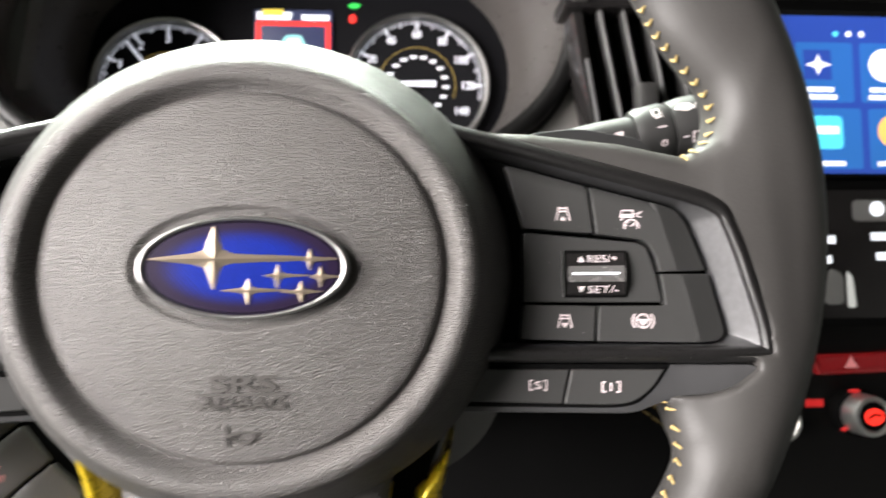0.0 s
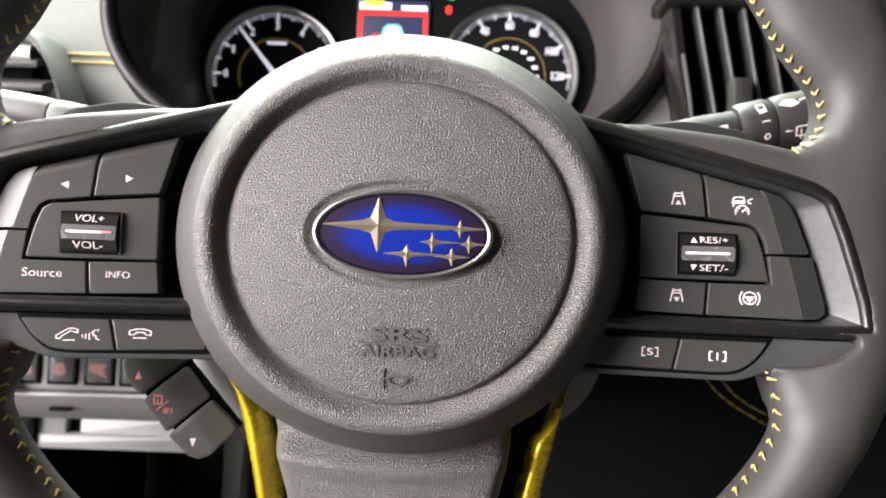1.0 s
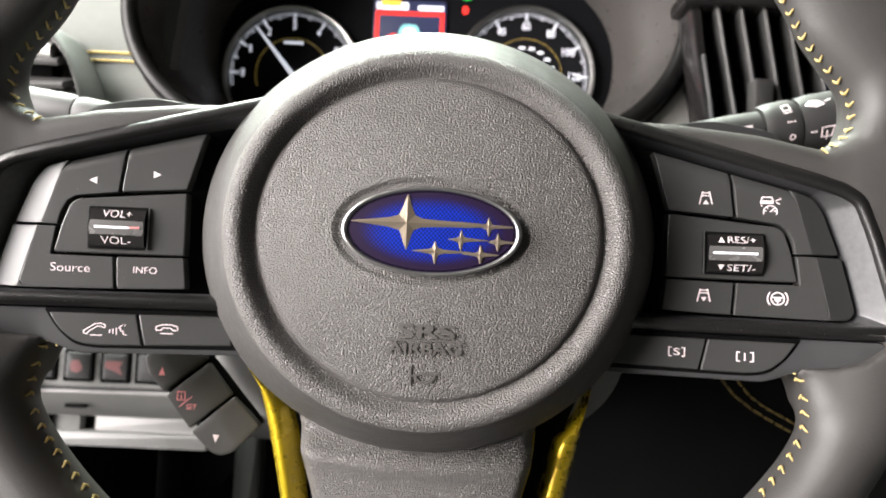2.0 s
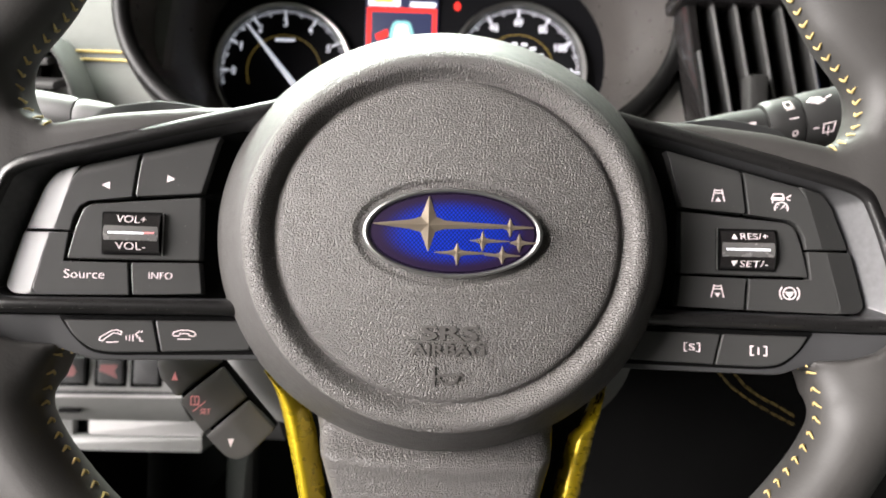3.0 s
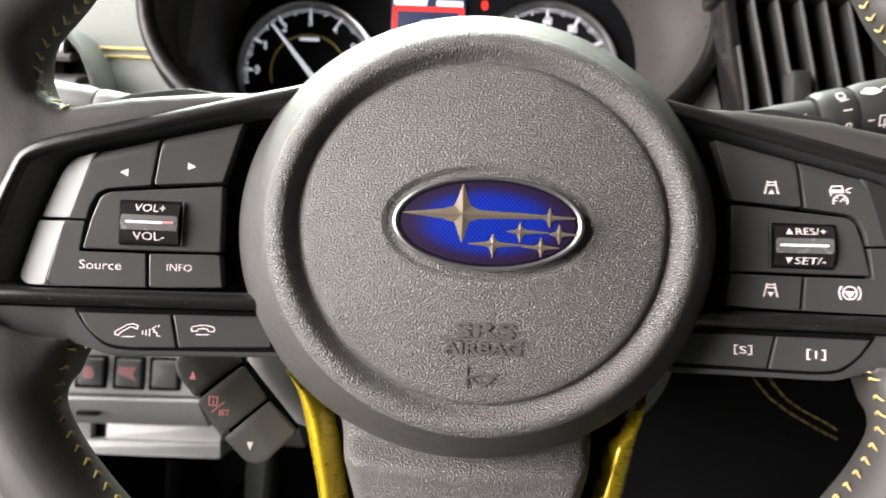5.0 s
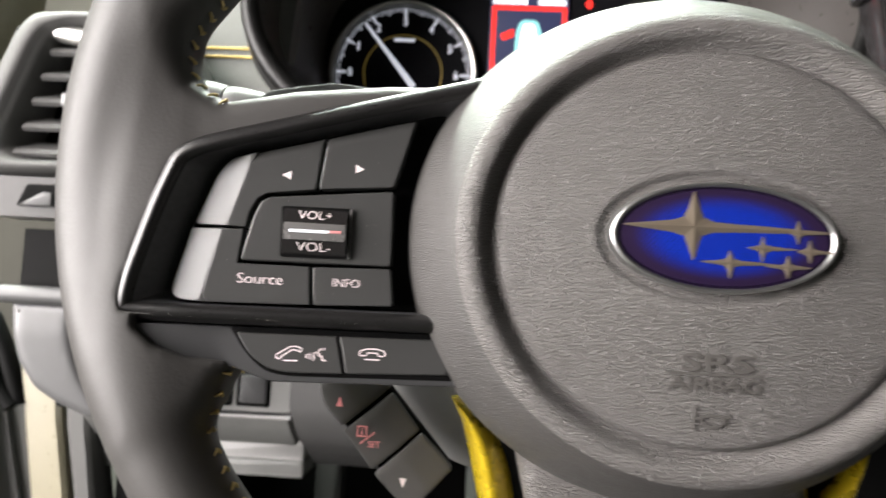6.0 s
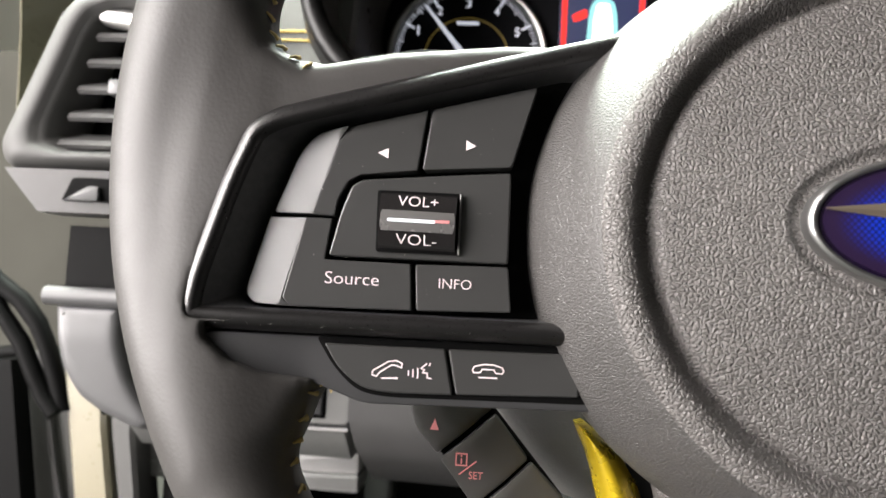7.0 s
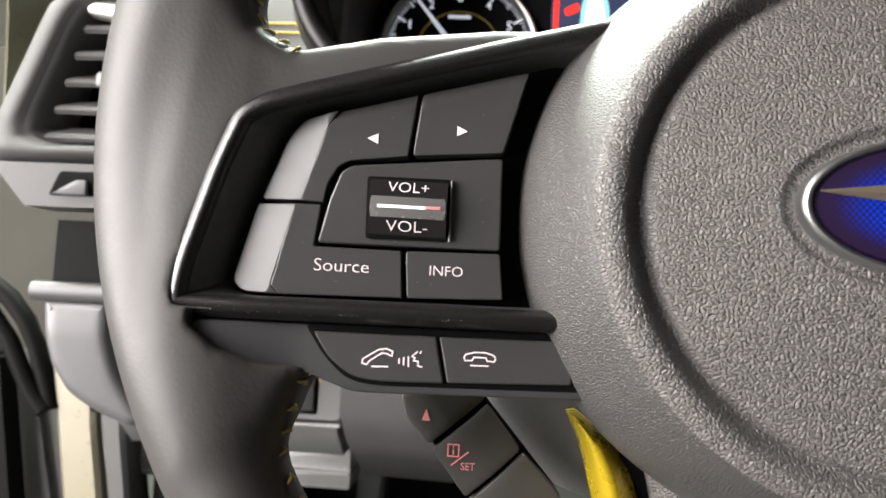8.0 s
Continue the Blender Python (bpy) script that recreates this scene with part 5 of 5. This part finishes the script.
part("ledge", Shape().loops([[(x, KNEE + 2, -117.0), (x, KNEE + 30, -140.0), (x, KNEE + 60, -140.0), (x, KNEE + 40, -117.0)] for x in (-340, -262, -189)], cap0=True, cap1=True), SHROUD, knee, "grey sloping ledge")
part("slot", box(-284, -268, KNEE + 12, KNEE + 24, -131.0, -127.6, 1, 0.2), BLACK, knee, "dark slot")
part("shelf_face", box(-288, -191, KNEE + 68, KNEE + 100, -161.0, -145.0, 3, 2.5), SHELF_GREY, knee, "pale grey lower face")
part("lower_edge", box(-380, -190, KNEE + 64, KNEE + 100, -173.0, -160.4, 2, 2), SHROUD, knee, "grey lower edge")
part("side_cheek", box(-380, -299, KNEE + 66, KNEE + 100, -161.0, -138.0, 2, 1), SHROUD, knee)
# black block in place of the shade between cheek and shelf
part("cheek_shade_plate", box(-300, -286, KNEE + 74, KNEE + 100, -161.0, -138.0, 1, 0.5), BLACK, knee)
part("bolster", Shape().loops([[(x0, y, z), (-112, y - 4, z), (-112, y + 30, z), (x0, y + 30, z)] for x0, y, z in ((-184, 262, -66), (-183, 260, -104), (-178, 264, -122), (-176, 276, -132), (-172, 300, -150))], cap0=True, cap1=True), STALK, knee, "dark grey padded end beside the column", 50)
part("post", box(-218, -190, 520, 545, -430, -190, 3, 3), STALK, knee, "grey upright post")
# two black sheets stand in for the footwell's shade
part("well_shade_plate", box(-420, -60, 575, 590, -460, -60, 3, 3), BLACK, knee, "black plate for the shade under the panel")
part("side_shade_plate", box(-338, -322, KNEE + 60, KNEE + 290, -460, -60, 3, 3), BLACK, knee)

# ---- knee side of the console ----
console_side = thing("console_side", (210, 240, -120), "black console side with tan stitched seams", "console panel")
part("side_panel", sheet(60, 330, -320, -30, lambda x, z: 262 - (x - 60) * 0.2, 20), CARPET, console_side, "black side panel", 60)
for k in (0, 1):
    run = [(196 + 10 * k, -68), (201 + 10 * k, -80), (210 + 10 * k, -91), (222 + 8 * k, -100 + 2 * k), (236 + 6 * k, -108 + 4 * k), (252, -116 + 6 * k)]
    pts = dense(run, 5.5, False)
    for a_, b_ in zip(pts, pts[1:]):
        ya = 262 - (a_[0] - 60) * 0.2 - 0.6
        part("seam_stitch", tube([(a_[0], ya, a_[1]), (a_[0] * 0.2 + b_[0] * 0.8, ya - 0.5, a_[1] * 0.2 + b_[1] * 0.8)], 0.6, 6), SHADED_THREAD, console_side)


# ---- centre vent ----
def centre_vent():
    v = thing("centre_vent", (190, 165, 110), "dark centre air vent with upright slats", "air vent")
    lean = lambda z: -(z - 104) * 0.18
    part("surround", plate(dense(rounded([(168, 64), (152, 160), (252, 160), (262, 64)], 4, 4), 6), 190, 20, 2), BLACK, v, "black vent surround")
    part("edge_strip", tube([(167.5, 168, 72), (164, 167, 96), (159.5, 167, 124)], 1.3, 8), SILVER, v, "pale edge strip")
    part("side_post", Shape().loops([[(x - 4, 190, z), (x - 3.4, 172, z), (x - 2, 169, z), (x + 2.5, 169, z), (x + 4, 174, z), (x + 4, 192, z)] for x, z in ((168, 62), (164.5, 90), (159, 124), (154, 162))], cap0=True, cap1=True), GLOSS, v, "black upright post")
    for i in range(5):
        x = 177.5 + i * 14.4
        prof = [(-1.4, 24), (-1.8, 4), (-1.4, 0.9), (0, 0), (1.4, 0.9), (1.8, 4), (1.4, 24)]
        rows = [[(x + dx + lean(z) + dy * 0.12, 168 + dy, z) for dx, dy in prof] for z in (66, 90, 120, 156)]
        part("slat", Shape().loops(rows, cap0=True, cap1=True), VENT_DARK, v, "grey upright slat", 50)
    part("slider", box(188.5, 200.0, 161, 172, 78, 109, 2, 1.5), VENT_DARK, v, "dark slider knob")
    part("top_trim", box(146, 258, 164, 190, 154, 164, 3, 2), GLOSS, v, "black upper edge")
    part("top_cap", box(150, 160, 160, 172, 157, 165, 2, 1.5), VENT_GREY, v, "grey end of the upper edge")
    return v


centre_vent()

# ---- centre stack ----
SY = 202.0
screen = thing("touch_screen", (390, SY, 120), "lit blue touch screen with app tiles", "screen")
part("glass", plate(rounded([(292, 60), (500, 60), (500, 172), (292, 172)], 4, 4), SY, 8, 0.8), BLACK, screen, "black glass border")
part("picture", filled([[(296, 63), (496, 63), (496, 168), (296, 168)]], SY, 0.1), GLASS_BLUE, screen, "deep blue lit picture")
for r_, (z0, z1) in enumerate(((110, 150), (66, 106))):
    for c_ in range(4):
        x0 = 309 + c_ * 44 + (4 if r_ else 0)
        part("app_tile", filled([rounded([(x0, z0), (x0 + 39, z0), (x0 + 39, z1), (x0, z1)], 2, 3)], SY - 0.1, 0.15), TILE_BLUE, screen, "bright blue tile")
        cx, cz = x0 + 15, z0 + 25
        if c_ == 0 and r_ == 0:
            part("icon", filled([[(cx - 10, cz + 10 - 20), (cx + 9, cz - 10), (cx + 9, cz + 10), (cx - 10, cz + 10)]], SY - 0.3, 0.1), GLASS_BLUE, screen)
            part("icon", filled([[(cx - 9, cz), (cx - 2, cz + 2), (cx, cz + 7), (cx + 2, cz + 2), (cx + 9, cz), (cx + 2, cz - 2), (cx, cz - 7), (cx - 2, cz - 2)]], SY - 0.5, 0.1), LIT_ICON, screen)
        elif c_ == 0:
            part("icon", filled([rounded([(cx - 11, cz - 12), (cx + 11, cz - 12), (cx + 11, cz + 10), (cx - 11, cz + 10)], 4, 4)], SY - 0.3, 0.1), LIT_CYAN, screen)
            part("icon", filled([[(cx - 8, cz - 2), (cx + 8, cz - 2), (cx + 8, cz + 3), (cx - 8, cz + 3)]], SY - 0.5, 0.1), LIT_ICON, screen)
        else:
            part("icon", filled([ellipse(cx + 2, cz, 11, 11, 24)], SY - 0.3, 0.1), LIT_ICON if r_ == 0 else LIT_ORANGE, screen)
        part("writing_bar", filled([[(cx - 10, z0 + 2), (cx + 12, z0 + 2), (cx + 12, z0 + 5), (cx - 10, z0 + 5)]], SY - 0.3, 0.1), LIT_ICON, screen)
        if r_ == 0:
            part("writing_bar", filled([[(cx - 9, z0 + 7), (cx + 10, z0 + 7), (cx + 10, z0 + 10), (cx - 9, z0 + 10)]], SY - 0.3, 0.1), LIT_ICON, screen)
for k, x in enumerate((337, 346, 355)):
    part("page_dot", filled([ellipse(x, 156, 2.0, 2.0, 12)], SY - 0.1, 0.15), LIT_CYAN if k == 0 else LIT_ICON, screen)

lower = thing("climate_display", (400, SY, 12), "dark climate display with pale lit signs", "screen")
part("glass", plate(rounded([(300, -32), (500, -32), (500, 54), (300, 54)], 4, 4), SY + 2, 8, 0.8), GLOSS, lower, "black glass panel")
part("frame", Shape().loops([at_y(rounded([(296, -36), (504, -36), (504, 58), (296, 58)], 5, 4), SY + 3), at_y(rounded([(296, -36), (504, -36), (504, 58), (296, 58)], 5, 4), SY - 1), at_y(rounded([(301, -31), (499, -31), (499, 53), (301, 53)], 4, 4), SY + 1)]), BLACK, lower)
for x, z, w in ((325, 20, 13), (323, 7, 11), (363, 22, 14), (365, 9, 12)):
    part("writing_bar", filled([[(x - w / 2, z - 2.5), (x + w / 2, z - 2.5), (x + w / 2, z + 2.5), (x - w / 2, z + 2.5)]], SY + 1.9, 0.15), LIT_ICON, lower)
part("seat_sign", filled([rounded([(338, -24), (344, -24), (342, -4), (338, 0)], 2, 3)], SY + 1.9, 0.15), LIT_DIM, lower)
part("round_sign", filled([ellipse(361, 40, 5, 5, 16)], SY + 1.9, 0.15), LIT_ICON, lower)
part("shade_picture", filled([rounded([(344, 32), (420, 32), (420, 46), (344, 46)], 4, 3), rounded([(322, -22), (336, -22), (336, -2), (326, 2)], 4, 3)], SY + 1.95, 0.1), SHROUD, lower)

stack = thing("centre_stack", (400, 205, -80), "dark centre stack with red-lit hazard bar and round knobs", "control panel")
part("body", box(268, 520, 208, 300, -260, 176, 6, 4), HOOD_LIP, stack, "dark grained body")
bar = part("hazard_bar", plate(dense(rounded([(310, -54.0), (315.5, -67), (520, -62), (520, -49)], 2, 3), 6), SY, 8, 3.0, 4), material("red_translucent", (0.18, 0.010, 0.012), 0.22, coat=0.9, vary=0.0, emit=(1.0, 0.02, 0.025), power=0.06), stack, "dark red translucent bar")
part("sign", filled([tri(337, -58.5, 9, 7.5, 90)], SY, 0.2), RED_PRINT, bar)


def knob(cx, cz):
    k = new("climate_knob")
    k.parent = stack
    BASE[k.name] = BASE[stack.name]
    tagged(k, "silver-rimmed black knob with a red-lit cap")
    part("skirt", turned(cx, cz, [(15.6, 208), (15.6, 201), (14.6, 199.5)], 40), BLACK, k)
    part("ring", turned(cx, cz, [(13.0, 200), (12.7, 189), (12.0, 186.6), (9.9, 186), (8.7, 187.4)], 48), KNOB_SILVER, k, "brushed silver ring")
    part("cap", turned(cx, cz, [(9.0, 189), (8.8, 187), (7.6, 186.4)], 40), BLACK, k)
    part("sign", filled([ellipse(cx, cz, 6.4, 5.2, 24)], 186.4, 0.2), LIT_RED, k, "red lit sign")
    part("sign", strokes([[(cx - 4, cz - 0.8), (cx, cz + 1.6), (cx + 4, cz + 0.8)]], 1.3, 186.0, 0.2), BLACK, k)
    part("marker", filled([ellipse(cx - 3.5, cz + 14.2, 4.0, 1.2, 12)], 199.2, 0.3), LIT_RED_DIM, k)
    part("marker", filled([ellipse(cx - 11, cz - 9.5, 2.4, 1.2, 12)], 199.2, 0.3), LIT_RED_DIM, k)
    return k


knob(339.5, -90.6)
knob(281, -93)
part("red_sign", filled([rounded([(309, -87.5), (321, -87.5), (321, -82.5), (309, -82.5)], 1, 3)], 208, 0.3), LIT_RED_DIM, stack)

# ---- door opening beside the driver ----
pillar = thing("door_pillar", (-0.42, 0.34, 0.0), "cream white painted door pillar of the car", "car body", metres=True)
def board(rows, y, thick):
    """An upright board; rows: (left, right, height) from the top down."""
    return Shape().loops([[(a, y + 3, z), (a + 3, y, z), (b - 3, y, z), (b, y + 3, z), (b, y + thick, z), (a, y + thick, z)] for a, b, z in rows], cap0=True, cap1=True)


part("post", board(((-416, -386, -60), (-412, -381, -95), (-405, -376, -135), (-395, -366, -190), (-372, -340, -330)), 318, 40), CREAM, pillar, "cream painted post")
part("inner_trim", board(((-379, -359, -85), (-372, -354.5, -140), (-362, -346, -190), (-336, -318, -330)), 320, 30), VENT_GREY, pillar, "grey inner trim")
part("screen_pillar", Shape().loops([[(x0 + 8, 304, z), (x0 + 12, 300, z), (x1, 326, z), (x1 + 4, 345, z), (x0 + 8, 345, z)] for x0, x1, z in ((-466, -454, 90), (-468, -452, 132), (-470, -446, 162), (-472, -443, 180), (-474, -434, 260), (-484, -420, 420))], cap0=True, cap1=True), CREAM, pillar, "cream painted upper post", 40)
seal = thing("door_check_strap", (-0.47, 0.4, 0.85), "black rubber straps hanging in the door opening", "door strap", metres=True)


def strap(run, r0, r1):
    pts = [Vector(p) for p in dense(run, 12, False)]
    return tube([tuple(W @ p) for p in pts], [0.001 * (r0 + (r1 - r0) * i / len(pts)) for i in range(len(pts))], 10)


part("strap", strap([(-505, 322, 0), (-474.7, 320, -30), (-450, 320, -45.8), (-435.6, 320, -61.9), (-426, 320, -80.3), (-417, 320, -102.8), (-409.5, 320, -125)], 7.5, 6.5), RUBBER, seal, "black rubber strap", 60, True)
part("strap", strap([(-490, 318, -20), (-462.7, 316, -55), (-444.5, 316, -76.4), (-433.3, 316, -97.6), (-424, 316, -113.7), (-413, 316, -126)], 6.0, 6.5), RUBBER, seal, "black rubber strap", 60, True)
part("check_arm", strap([(-520, 328, -91), (-481.7, 325, -87), (-444, 320, -82)], 4.6, 5.0), RUBBER, seal, "black check arm", 60, True)

door = thing("open_car_door", (-520, 430, -250), "grey inner face of the open driver door with dark edge", "car door")


def leaning(x0, x1, x2, x3, y, z0, z1, thick):
    """An upright board whose edges lean: x0 and x1 at z0, x2 and x3 at z1."""
    rows = [[(a, y, z), (b, y, z), (b, y + thick, z), (a, y + thick, z)] for a, b, z in ((x0, x1, z0), ((x0 + x2) / 2, (x1 + x3) / 2, (z0 + z1) / 2), (x2, x3, z1))]
    return Shape().loops(rows, cap0=True, cap1=True)


part("upper_panel", leaning(-660, -445, -640, -452, 440, 190, -97, 14), DOOR_GREY, door, "warm grey upper door lining")
part("inner_panel", leaning(-541, -480, -490, -436, 432, -96, -330, 20), VENT_GREY, door, "pale grey inner panel")
part("dark_edge", leaning(-545, -515.5, -502, -474, 400, -100, -330, 20), RUBBER, door, "dark rubber edge")
part("grey_rib", leaning(-502, -496, -456, -448, 424, -130, -330, 6), DASH_DARK, door, "grey rib")
